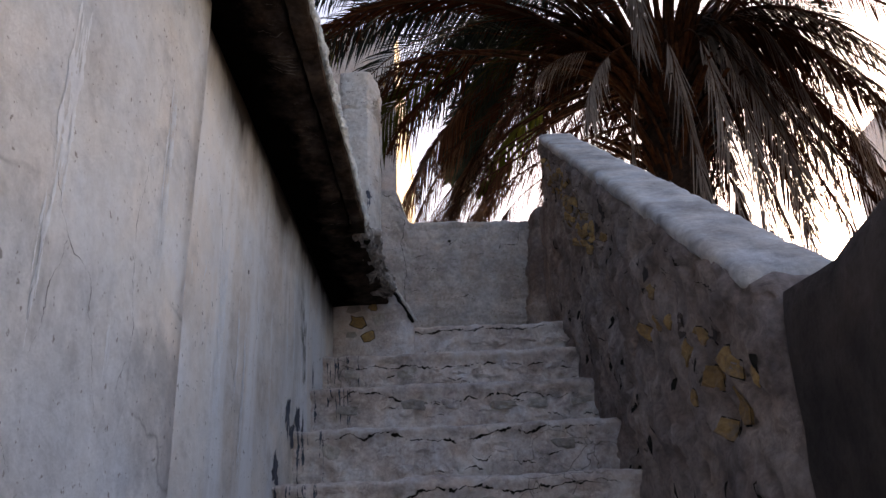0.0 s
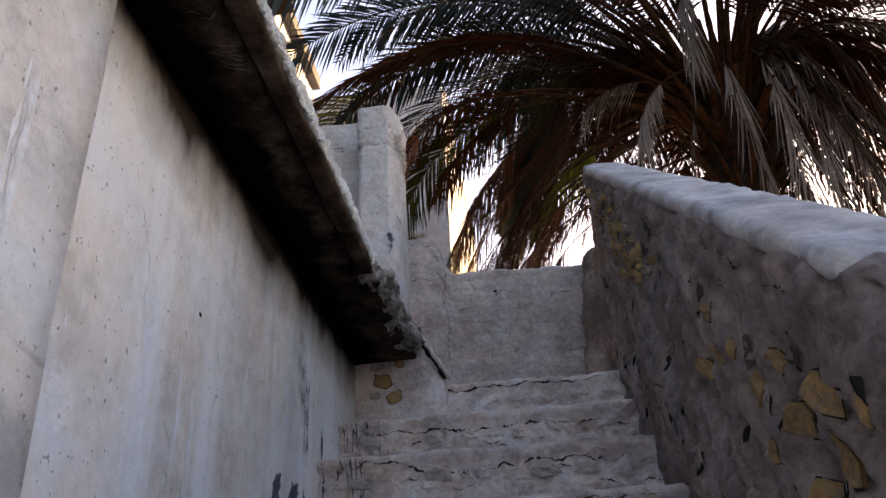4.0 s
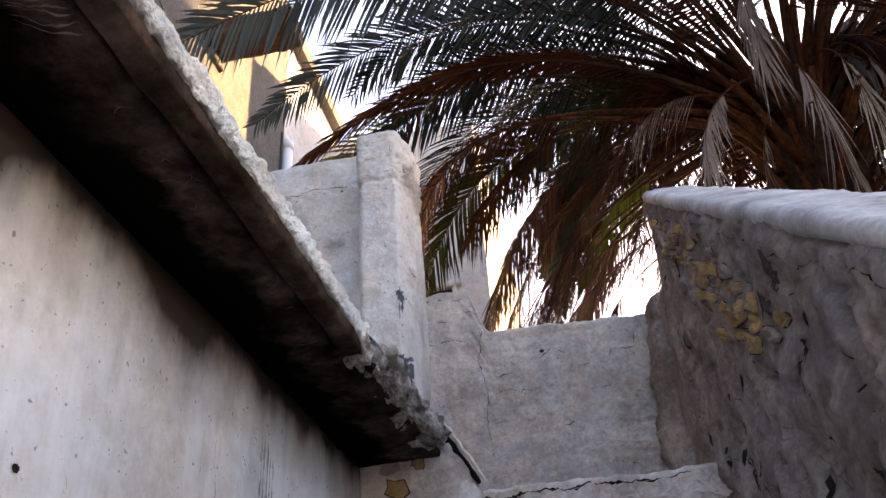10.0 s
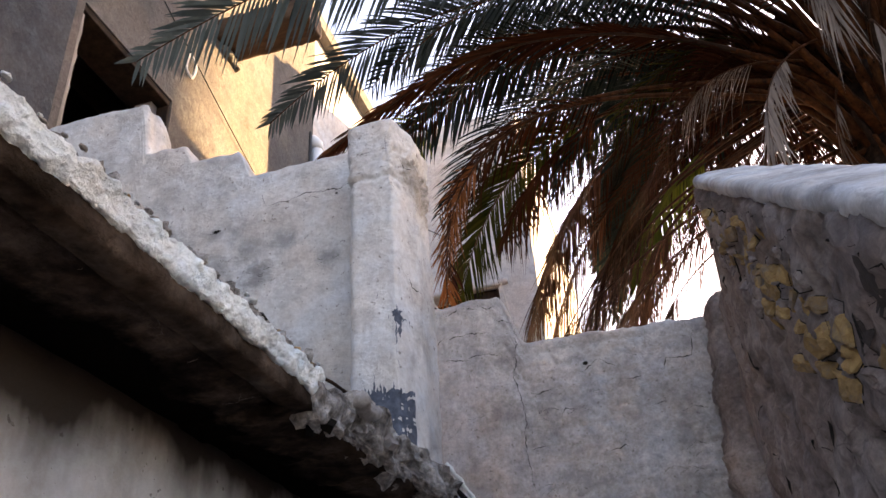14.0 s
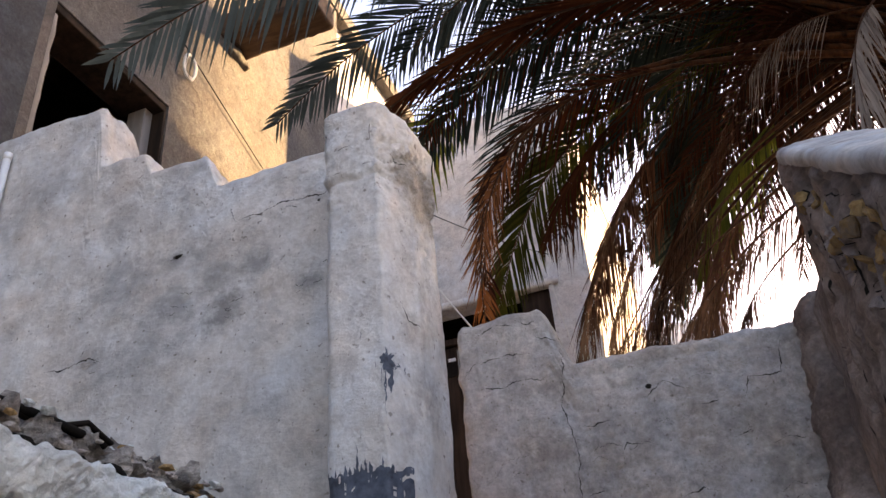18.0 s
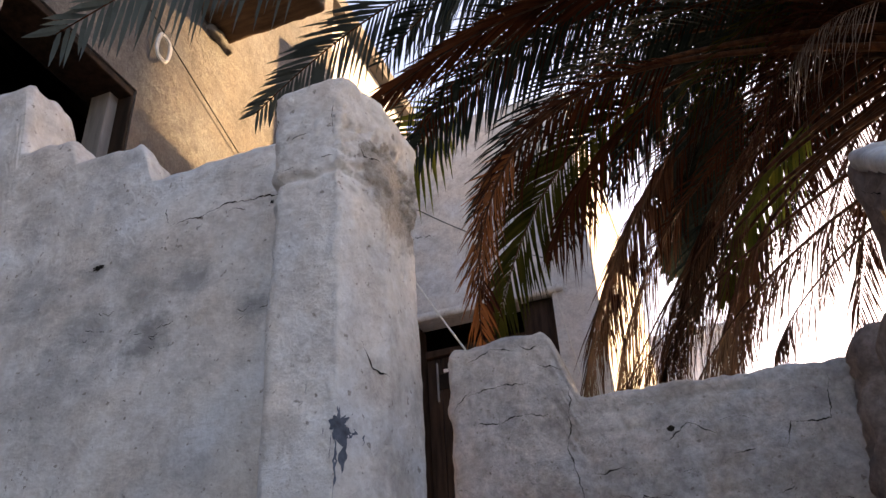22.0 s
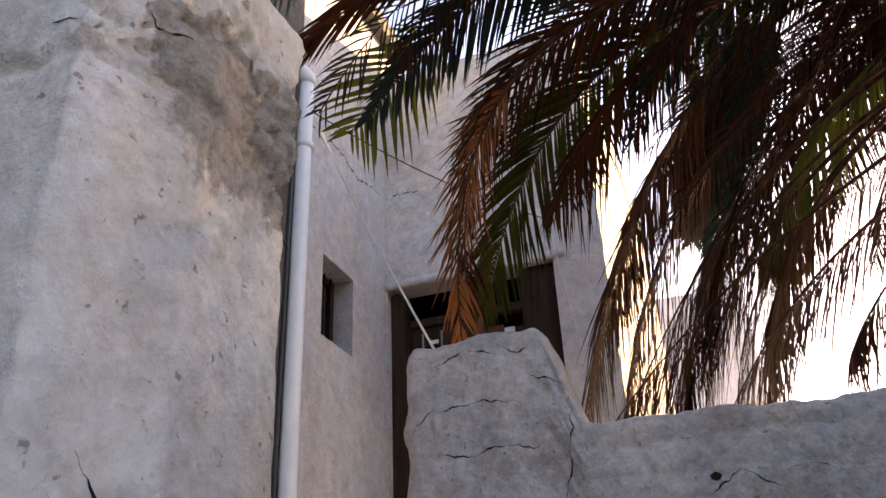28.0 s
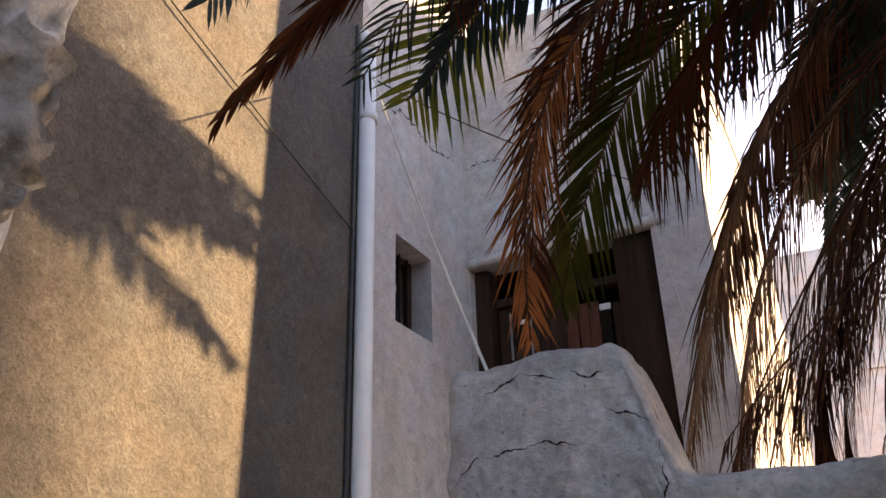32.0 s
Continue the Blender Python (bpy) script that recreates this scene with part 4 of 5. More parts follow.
adopt(box("ledge", (-1.25, 19.9, 8.55), (1.33, 20.2, 8.72), M_PINK), back_house)

# ---- the house's openings ----
def bar_grid(parent, lo, hi, n, axis, z0, z1, material=M_IRON, r=0.008):
    for i in range(n):
        f = (i + 0.5) / n
        p = Vector(lo).lerp(Vector(hi), f)
        adopt(tube("bar", [(p.x, p.y, z0), (p.x, p.y, z1)], r, material, sides=6), parent)


window_1 = empty("window_1", (-2.25, 4.0, 5.05), "large dark unglazed window with an old wooden frame", "window", kind="structure")
y0, y1, z0, z1 = DW
# Dark frame boards also line the reveal, its shade put into their colour.
adopt(box("window_frame", (-2.36, y0 + 0.004, z1 - 0.05), (-2.09, y1 - 0.004, z1 - 0.004), M_DARKWOOD), window_1)

adopt(box("window_frame", (-2.30, y1 - 0.10, z0 + 0.062), (-2.17, y1 - 0.03, z1 - 0.052), M_GREYWOOD), window_1)
adopt(box("window_frame", (-2.36, y1 - 0.028, z0 + 0.062), (-2.085, y1 - 0.004, z1 - 0.052), M_DARKWOOD), window_1)
adopt(lump("window_frame", (-2.26, y0 + 0.004, z0 + 0.062), (-2.10, y0 + 0.05, z1 - 0.052), M_GREYWOOD, r=0.01, step=0.05, amp=0.01, freq=7), window_1)
tagged(adopt(box("window_sill", (-2.36, y0, z0), (-2.06, y1, z0 + 0.06), M_HOUSE), window_1))

window_2 = empty("window_2", (-2.3, 7.66, 5.95), "small barred window with a dusty broken pane", "window", kind="structure")
y0, y1, z0, z1 = SW
adopt(box("window_frame", (-2.40, y0, z1 - 0.05), (-2.35, y1, z1), M_WOOD), window_2)
adopt(box("window_frame", (-2.40, y0, z0), (-2.35, y1, z0 + 0.05), M_WOOD), window_2)
adopt(box("window_frame", (-2.40, y0, z0 + 0.05), (-2.35, y0 + 0.05, z1 - 0.05), M_WOOD), window_2)
adopt(box("window_frame", (-2.40, y1 - 0.05, z0 + 0.05), (-2.35, y1, z1 - 0.05), M_WOOD), window_2)
adopt(box("pane", (-2.385, y0 + 0.05, z0 + 0.05), (-2.375, y0 + 0.30, z0 + 0.36), M_GLASSY, bevel=0), window_2)
adopt(box("sash_rail", (-2.39, y0 + 0.05, z0 + 0.36), (-2.36, y0 + 0.32, z0 + 0.42), M_GREYWOOD), window_2)
bar_grid(window_2, (-2.335, y0 + 0.04, 0), (-2.335, y1 - 0.04, 0), 4, 1, z0, z1, M_DARKWOOD, 0.008)

door_1 = empty("door_1", (-1.4, 8.7, 3.1), "dark recessed doorway with worn wooden double doors", "door", kind="structure")
adopt(lump("lintel", (-2.19, 8.53, 6.785), (-0.55, 8.60, 6.86), M_HOUSE2, r=0.012, step=0.06, amp=0.008, freq=5), door_1)
adopt(box("door_frame", (-2.17, 8.66, 2.9), (-2.04, 8.84, 6.78), M_WOOD), door_1)
adopt(box("door_frame", (-2.03, 8.76, 6.48), (-0.98, 8.84, 6.55), M_WOOD), door_1)
adopt(lump("door_jamb", (-0.98, 8.64, 2.9), (-0.67, 8.86, 6.79), M_WOOD, r=0.01, step=0.12, amp=0.004), door_1)
for i in range(4):
    x = -2.03 + i * 0.145
    adopt(box("board", (x, 8.80, 2.9), (x + 0.137, 8.84, 6.47), M_WOOD), door_1)
adopt(box("door_post", (-1.45, 8.77, 2.9), (-1.36, 8.85, 6.48), M_REDWOOD, label="red-brown painted door post"), door_1)
for i in range(2):
    adopt(box("board", (-1.355 + i * 0.085, 8.80, 2.9), (-1.275 + i * 0.085, 8.84, 6.38), M_REDWOOD), door_1)
adopt(box("board", (-1.08, 8.80, 2.9), (-0.985, 8.84, 6.34), M_WOOD), door_1)
adopt(box("hatch_frame", (-1.86, 8.785, 6.31), (-1.78, 8.80, 6.345), M_PIPE, label="peeling white-painted strip"), door_1)
# Flat black panel stands for the dark hatch opening, as below.
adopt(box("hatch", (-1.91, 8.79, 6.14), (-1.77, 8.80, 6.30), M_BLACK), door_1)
for x in (-1.93, -1.755):
    adopt(box("hatch_frame", (x, 8.775, 6.02), (x + 0.014, 8.80, 6.42), M_GREYWOOD), door_1)
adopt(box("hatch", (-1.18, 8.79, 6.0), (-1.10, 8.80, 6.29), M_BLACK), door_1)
adopt(box("peeling_strip", (-1.18, 8.782, 6.29), (-1.09, 8.80, 6.34), M_PIPE, label="peeling white-painted strip"), door_1)

# ---- pipe, cables, spout on the house ----
pipe = empty("drain_pipe", (-2.05, 6.80, GROUND), "white plastic drain pipe with a collar and elbow", "pipe")
adopt(tube("pipe", [(-2.035, 6.80, 0.1), (-2.035, 6.80, 4.0), (-2.035, 6.79, 7.72)], 0.056, M_PIPE, sides=18), pipe)
adopt(tube("collar", [(-2.035, 6.80, 7.13), (-2.035, 6.80, 7.19)], 0.066, M_PIPE, sides=18), pipe)
adopt(tube("elbow", [(-2.035, 6.79, 7.72), (-2.04, 6.79, 7.80), (-2.08, 6.80, 7.86), (-2.16, 6.82, 7.88)], 0.066, M_PIPE, sides=18), pipe)
# Dark tube put where the corner recess beside the pipe is in shade.
adopt(tube("recess_shade_line", [(-2.068, 6.705, 0.1), (-2.068, 6.705, 7.9)], 0.014, M_BLACK_LINE, sides=6), pipe)


def hanging(name, a, b, sag, r, material, label, category, n=24):
    a, b = Vector(a), Vector(b)
    pts = [a.lerp(b, i / n) - Vector((0, 0, sag * 4 * (i / n) * (1 - i / n))) for i in range(n + 1)]
    return tagged(tube(name, pts, r, material, sides=5), label, category, "lines strung on the house")


hanging("cord", (-2.02, 6.82, 7.55), (-0.33, 4.74, 4.56), 0.05, 0.0045, M_ROPE, "pale cord strung from the drain pipe to the parapet", "cord")
hanging("cable", (-2.055, 3.2, 7.55), (-2.06, 6.72, 6.27), 0.05, 0.0045, M_BLACK_LINE, "thin black cable strung along the house wall", "cable")
hanging("cable", (-2.0, 6.86, 7.5), (-0.6, 8.5, 7.1), 0.10, 0.005, M_BLACK_LINE, "thin black cable strung between the house walls", "cable")
hanging("cord", (-0.64, 8.54, 6.92), (-0.36, 8.50, 5.0), 0.02, 0.006, M_ROPE, "pale cord hanging beside the doorway", "cord")
loop = [Vector((-2.045 + 0.004 * math.sin(a * 3), 4.60 + (0.058 + 0.008 * math.sin(a * 0.7)) * math.cos(a), 6.86 + (0.10 + 0.010 * math.sin(a * 0.45)) * math.sin(a))) for a in [i * math.pi / 14 for i in range(100)]]
tagged(tube("rope_coil", loop, 0.008, M_ROPE, sides=6), "small pale coiled rope hung on the house wall", "rope")
wall_pipe = empty("wall_pipe", (-1.655, 3.18, 3.2), "thin white plastic pipe fixed to the terrace wall", "pipe")
adopt(tube("pipe", [(-1.655, 3.178, 3.0), (-1.655, 3.178, 4.0), (-1.652, 3.178, 4.96)], 0.014, M_PIPE, sides=10), wall_pipe)
adopt(tube("end_cap", [(-1.652, 3.178, 4.945), (-1.652, 3.178, 4.975)], 0.016, M_PIPE, sides=10), wall_pipe)
spout = empty("roof_spout", (-1.8, 5.1, 7.3), "projecting brown wooden water spout on the house wall", "spout")
adopt(lump("trough", (-2.30, 4.92, 7.48), (-1.30, 5.23, 7.70), M_SPOUT, r=0.02, step=0.035, amp=0.010, freq=7), spout)
adopt(lump("mortar", (-2.12, 5.00, 7.40), (-2.03, 5.27, 7.485), M_HOUSE, r=0.03, step=0.02, amp=0.02, freq=12), spout)

# ---- surface marks: cracks, splashes, stones ----
marks = random.Random(21)


def stick(surfaces, p, n, off=0.003):
    """The point of a surface that lies behind p along the direction n."""
    best = None
    for tree in surfaces:
        hit = tree.ray_cast(Vector(p) + Vector(n) * 0.25, -Vector(n), 0.6)
        if hit[0] is not None and (best is None or (hit[0] - Vector(p)).dot(Vector(n)) > (best - Vector(p)).dot(Vector(n))):
            best = hit[0]
    return (best if best is not None else Vector(p)) + Vector(n) * off


def ribbon(surfaces, pts, n, width, jag=0.012, step=0.006, taper=True, off=0.0012):
    """A jagged strip that clings to a surface: a crack or a run of paint."""
    n = Vector(n)
    line = [Vector(pts[0])]
    for a, b in zip(pts, pts[1:]):
        a, b = Vector(a), Vector(b)
        k = max(1, int((b - a).length / step))
        line += [a.lerp(b, (i + 1) / k) for i in range(k)]
    verts, faces = [], []
    drift = 0.0
    for i, p in enumerate(line):
        d = (line[min(i + 1, len(line) - 1)] - line[max(i - 1, 0)]).normalized()
        side = d.cross(n).normalized()
        drift = drift * 0.8 + marks.uniform(-1, 1) * jag * 0.42
        f = i / max(1, len(line) - 1)
        w = width * marks.uniform(0.35, 1.25) * (0.75 + 0.5 * math.sin(i * 0.37 + width * 900)) * (min(1, 0.25 + 3 * f, 0.15 + 3 * (1 - f)) if taper else 1)
        q = p + side * drift
        verts += [stick(surfaces, q + side * w / 2, n, off), stick(surfaces, q - side * w / 2, n, off)]
        s = len(verts)
        if i and max((verts[s - 1] - verts[s - 3]).length, (verts[s - 2] - verts[s - 4]).length) < 6 * step and (verts[s - 1] - verts[s - 2]).length < 2.2 * w + 0.002:
            faces.append((s - 4, s - 3, s - 1, s - 2))
    return verts, faces


def crack(on, owner, pts, n, width=0.008, jag=0.012, material=M_DARK, name="crack"):
    v, f = ribbon(SURFACES[on], pts, n, width, jag)
    ob = obj(name, mesh_from(name, v, f, material))
    adopt(ob, owner)
    return ob


def blob(on, owner, c, n, r1, r2, material, name, rag=0.25, off=0.002, steps=3, sides=22):
    """A ragged flat patch that clings to a surface."""
    n = Vector(n)
    u = n.cross(Vector((0, 0, 1))).normalized()
    w = Vector((0, 0, 1))
    rim = [1 + rag * (fbm((math.cos(a) * 1.3 + c[0] * 9, math.sin(a) * 1.3 + c[2] * 9, c[1]), 1.0) + marks.uniform(-0.4, 0.4)) for a in [2 * math.pi * k / sides for k in range(sides)]]
    verts, faces = [stick(SURFACES[on], c, n, off)], []
    for s in range(1, steps + 1):
        for k in range(sides):
            a = 2 * math.pi * k / sides
            g = s / steps * (1 + (rim[k] - 1) * s / steps)
            verts.append(stick(SURFACES[on], Vector(c) + u * math.cos(a) * r1 * g + w * math.sin(a) * r2 * g, n, off))
    for k in range(sides):
        faces.append((0, 1 + k, 1 + (k + 1) % sides))
        for s in range(steps - 1):
            a, b = 1 + s * sides + k, 1 + s * sides + (k + 1) % sides
            faces.append((a, a + sides, b + sides, b))
    return adopt(obj(name, mesh_from(name, verts, faces, material, True)), owner)


def stone(on, owner, c, n, su, sz, material, depth=0.004, tilt=0.0, gap=True, sides=9):
    """An angular rubble stone that shows where the plaster has fallen, with the thin dark joint round it."""
    n = Vector(n)
    u, w = n.cross(Vector((0, 0, 1))).normalized(), Vector((0, 0, 1))
    rim = [(2 * math.pi * (k + marks.uniform(-.3, .3)) / sides, marks.uniform(0.7, 1.15)) for k in range(sides)]

    def ring(scale, off):
        out = []
        for a, r in rim:
            x, z = math.cos(a), math.sin(a)
            x, z = math.copysign(abs(x) ** 0.62, x) * su * 0.5 * r * scale, math.copysign(abs(z) ** 0.62, z) * sz * 0.5 * r * scale
            x, z = x * math.cos(tilt) - z * math.sin(tilt), x * math.sin(tilt) + z * math.cos(tilt)
            out.append(stick(SURFACES[on], Vector(c) + u * x + w * z, n, off))
        return out

    if gap:
        g = ring(1.10, 0.0015) + ring(0.8, 0.0015)
        adopt(obj("joint", mesh_from("joint", g, [(k, (k + 1) % sides, sides + (k + 1) % sides, sides + k) for k in range(sides)], M_DARK)), owner)
    v = ring(0.99, -0.004) + ring(0.965, depth * 0.7) + ring(0.6, depth * marks.uniform(0.9, 1.3)) + [stick(SURFACES[on], c, n, depth)]
    f = []
    for k in range(sides):
        k2 = (k + 1) % sides
        f += [(k, k2, sides + k2, sides + k), (sides + k, sides + k2, 2 * sides + k2, 2 * sides + k), (2 * sides + k, 2 * sides + k2, 3 * sides)]
    return adopt(obj("stone", mesh_from("stone", v, f, material)), owner)


XW, YW = (-1, 0, 0), (0, -1, 0)
# the sloping wall: coping, fallen plaster, pits
adopt(lump("coping", (1.002, 0.68, 2.140), (1.225, 3.70, 2.202), M_SKYLIT_TOP, r=0.026, step=0.02, amp=0.009, freq=6.0, warp=lean_up), wall_right)
for y, z, a, b in ((1.33, 2.43, .09, .07), (1.33, 2.33, .05, .06), (1.54, 2.37, .12, .06), (1.11, 2.18, .11, .075), (0.99, 2.19, .10, .05), (0.84, 2.09, .14, .075),
                   (0.97, 2.08, .11, .08), (0.82, 1.98, .11, .085), (1.09, 2.06, .05, .06), (0.72, 2.02, .06, .06), (0.93, 1.95, .09, .055), (1.22, 2.30, .06, .05)):
    stone("wall_right", wall_right, (1.0, y, z), XW, a * 0.95, b * 0.75, marks.choice((M_STONE, M_STONE, M_YSTONE)), 0.009, tilt=0.62, sides=9)
for d, ya, yb, keep in ((.125, 2.55, 3.45, .8), (.175, 2.35, 3.40, .8), (.225, 2.15, 3.25, .9), (.275, 2.0, 3.1, .85), (.325, 2.05, 3.05, .6), (.38, 2.1, 2.9, .45), (.44, 2.0, 2.6, .3)):
    y = ya
    while y < yb:
        w = marks.uniform(.045, .105)
        if marks.random() < keep:
            dd = d + marks.uniform(-.015, .015)
            stone("wall_right", wall_right, (1.0, y + w / 2, 2.18 + SLOPE * (y + w / 2 - 0.62) - dd), XW, w * 1.05, marks.uniform(.028, .052), marks.choice((M_YSTONE, M_STONE, M_STONE, M_MUD2)), 0.012, tilt=0.62 + marks.uniform(-.15, .15), sides=9)
        y += w + marks.uniform(.005, .05)
for i in range(26):
    y = marks.uniform(2.1, 3.4)
    stone("wall_right", wall_right, (1.0, y, 2.18 + SLOPE * (y - 0.62) - marks.uniform(0.14, 0.34)), XW, marks.uniform(.03, .08), marks.uniform(.025, .05), M_MUD2, 0.008, tilt=0.5)
# Hollows drawn as flat patches, their shade in the darker mud colour.
for y, z, r in ((1.42, 2.52, .05), (1.14, 2.27, .045), (1.97, 3.0, .07), (2.1, 2.98, .045), (0.93, 2.17, .04)):
    blob("wall_right", wall_right, (1.0, y, z), XW, r * 0.35, r * 0.6, M_MUD_SHADE, "pit", 0.5)
for i in range(150):
    y = marks.uniform(0.6, 3.8)
    d = 0.17 + abs(marks.gauss(0, 0.45)) if i % 2 else marks.uniform(0.75, 1.15)
    r = marks.uniform(0.006, 0.02)
    blob("wall_right", wall_right, (1.0, y, 2.18 + SLOPE * (y - 0.62) - d), XW, r * marks.uniform(0.35, 0.9), r * 1.6, M_DARK, "pit", 0.4, 0.002, 2, 9)
for i in range(45):
    y = marks.uniform(0.7, 3.7)
    z = 2.18 + SLOPE * (y - 0.62) - marks.uniform(0.1, 1.0)
    w = marks.uniform(.015, .05)
    crack("wall_right", wall_right, [(1.0, y, z), (1.0, y + w, z + .7 * w + marks.uniform(-.02, .02)), (1.0, y + 2 * w, z + 1.4 * w)], XW, marks.uniform(.002, .005), 0.010)
for i in range(14):
    y = 0.8 + i * 0.2
    z = 2.12 + SLOPE * (y - 0.62)
    crack("wall_right", wall_right, [(1.0, y, z - marks.uniform(0, .05)), (1.0, y + .1, z + .05), (1.0, y + .18, z + .1 + marks.uniform(-.03, .03))], XW, 0.0035, 0.012)

# the parapet: cracks and shallow blisters in the plaster
PY = 4.62
for pts in (((.08, 4.40), (.085, 4.23), (.05, 4.07), (.09, 3.88), (.07, 3.70), (.09, 3.5)), ((-.30, 4.32), (-.16, 4.35), (-.05, 4.33)), ((-.29, 4.21), (-.18, 4.19)),
            ((-.20, 4.19), (-.13, 4.215), (0, 4.2)), ((.12, 3.96), (.2, 3.965), (.26, 3.96)), ((.255, 3.82), (.28, 3.87), (.35, 3.84)), ((.37, 4.03), (.47, 4.08), (.56, 4.03))):
    crack("wall_parapet", parapet, [(x, PY, z) for x, z in pts], YW, 0.0045, 0.008)
for pts in (((.76, 3.95), (.79, 4.03), (.91, 4.02), (.94, 4.17)), ((.59, 3.96), (.66, 3.965)), ((.69, 3.81), (.75, 3.825)), ((.45, 3.62), (.53, 3.65), (.58, 3.62)), ((.1, 3.68), (.16, 3.7)),
            ((-.36, 4.28), (-.33, 4.31), (-.30, 4.33)), ((-.03, 4.40), (.03, 4.38), (.07, 4.36)), ((-.30, 4.46), (-.2, 4.49), (-.1, 4.47)), ((-.1, 4.5), (-.05, 4.46), (.0, 4.48))):
    crack("wall_parapet", parapet, [(x, PY, z) for x, z in pts], YW, 0.0045, 0.008)
for i in range(26):
    x, z = marks.uniform(-.3, .98), marks.uniform(3.3, 4.1)
    w = marks.uniform(.02, .06)
    crack("wall_parapet", parapet, [(x, PY, z), (x + w, PY, z + marks.uniform(0, .03)), (x + 2 * w, PY, z + marks.uniform(-.02, .01))], YW, 0.0022, 0.006)
blob("wall_parapet", parapet, (.41, PY, 4.075), YW, .012, .010, M_DARK, "pit")

# the pillar: fine collar crack, pitted upper side, splash, painted base
for pts in (((-.15, 4.222), (-.12, 4.226)), ((-.06, 4.23), (-.03, 4.228)), ((-.13, 4.30), (-.09, 4.305)), ((-.035, 4.36), (-.034, 4.33), (-.036, 4.30))):
    crack("pillar", pillar, [(x, 3.0, z) for x, z in pts], YW, 0.0028, 0.004)
for pts in (((3.04, 3.825), (3.06, 3.80), (3.07, 3.782), (3.10, 3.774), (3.13, 3.776)), ((3.03, 4.28), (3.05, 4.25), (3.10, 4.255))):
    crack("pillar", pillar, [(0.0, y, z) for y, z in pts], (0.8, -0.6, 0), 0.0042, 0.005)
blob("pillar", pillar, (-.02, 3.0, 3.655), YW, .015, .024, M_TAR, "paint_splash", 0.8, 0.001, 3, 30)
for x, za, zb, w in ((-.022, 3.65, 3.52, .005), (-.012, 3.64, 3.575, .006), (-.03, 3.64, 3.60, .004), (-.045, 3.655, 3.64, .004), (.005, 3.65, 3.63, .004), (-.08, 3.74, 3.72, .003), (-.018, 3.50, 3.47, .004), (-.02, 3.69, 3.67, .004)):
    crack("pillar", pillar, [(x, 3.0, za), (x + marks.uniform(-.004, .004), 3.0, zb)], YW, w, 0.003, M_TAR, "paint_run")
cols, rows = 44, 60
coat, quads = [], []
for j in range(rows + 1):
    for i in range(cols + 1):
        x = -.174 + .184 * i / cols
        coat.append(stick(SURFACES["pillar"], (x, 3.0, 3.10 + (.308 + .014 * fbm((x * 40, 0, 0), 1, 3)) * j / rows), YW, 0.0015))
for j in range(rows):
    for i in range(cols):
        if fbm((i * 0.33, j * 0.20, 2.0), 1.0, 3) < 0.62 - 0.1 * (j / rows > 0.9) - 0.25 * (i / cols > 0.86):
            k = j * (cols + 1) + i
            quads.append((k, k + 1, k + cols + 2, k + cols + 1))
adopt(obj("painted_base", mesh_from("painted_base", coat, quads, M_TAR)), pillar)
for i in range(16):
    x = -.168 + .155 * i / 15
    crack("pillar", pillar, [(x, 3.0, 3.38), (x, 3.0, 3.425 + marks.uniform(-.03, .01) + (.05 if marks.random() < .12 else 0))], YW, 0.0065, 0.004, M_TAR, "paint_run")

# the stepped wall: cracks, fallen patches
for pts in (((-.60, 4.34), (-.50, 4.345), (-.42, 4.36), (-.30, 4.35), (-.2, 4.37)), ((-.6, 4.34), (-.62, 4.4)), ((-.43, 4.34), (-.38, 4.335)), ((-1.28, 3.985), (-1.18, 3.98), (-1.11, 4.0), (-1.05, 3.965)),
            ((-.84, 4.27), (-.80, 4.275)), ((-1.55, 4.1), (-1.5, 4.12)), ((-1.72, 4.35), (-1.62, 4.37), (-1.55, 4.35))):
    crack("wall_course", wall_step, [(x, 3.2, z) for x, z in pts], YW, 0.0045, 0.010)
for x, z, a, b in ((-.81, 4.275, .016, .007), (-.31, 4.33, .006, .005), (-1.12, 3.975, .030, .012)):
    blob("wall_course", wall_step, (x, 3.2, z), YW, a, b, M_DARK if a < .02 else M_BARE, "fallen_patch", 0.55, 0.0012, 4, 48)
for c, n_ in (((-.81, 4.11), 5), ((-.63, 4.05), 6), ((-.34, 4.06), 4), ((-1.1, 3.98), 3)):
    for k in range(n_):
        x, z, w = c[0] + marks.uniform(-.05, .05), c[1] + marks.uniform(-.05, .05), marks.uniform(.008, .02)
        crack("wall_course", wall_step, [(x, 3.2, z), (x + w, 3.2, z + marks.uniform(-.012, .012)), (x + 2 * w, 3.2, z + marks.uniform(-.012, .012))], YW, 0.0028, 0.006)
for i in range(40):
    x = -.95 + .78 * i / 39
    crack("wall_course", wall_step, [(x, 3.2, 3.12), (x, 3.2, 3.36 + marks.uniform(-.03, .03))], YW, 0.02, 0.003, M_TAR, "paint_run")

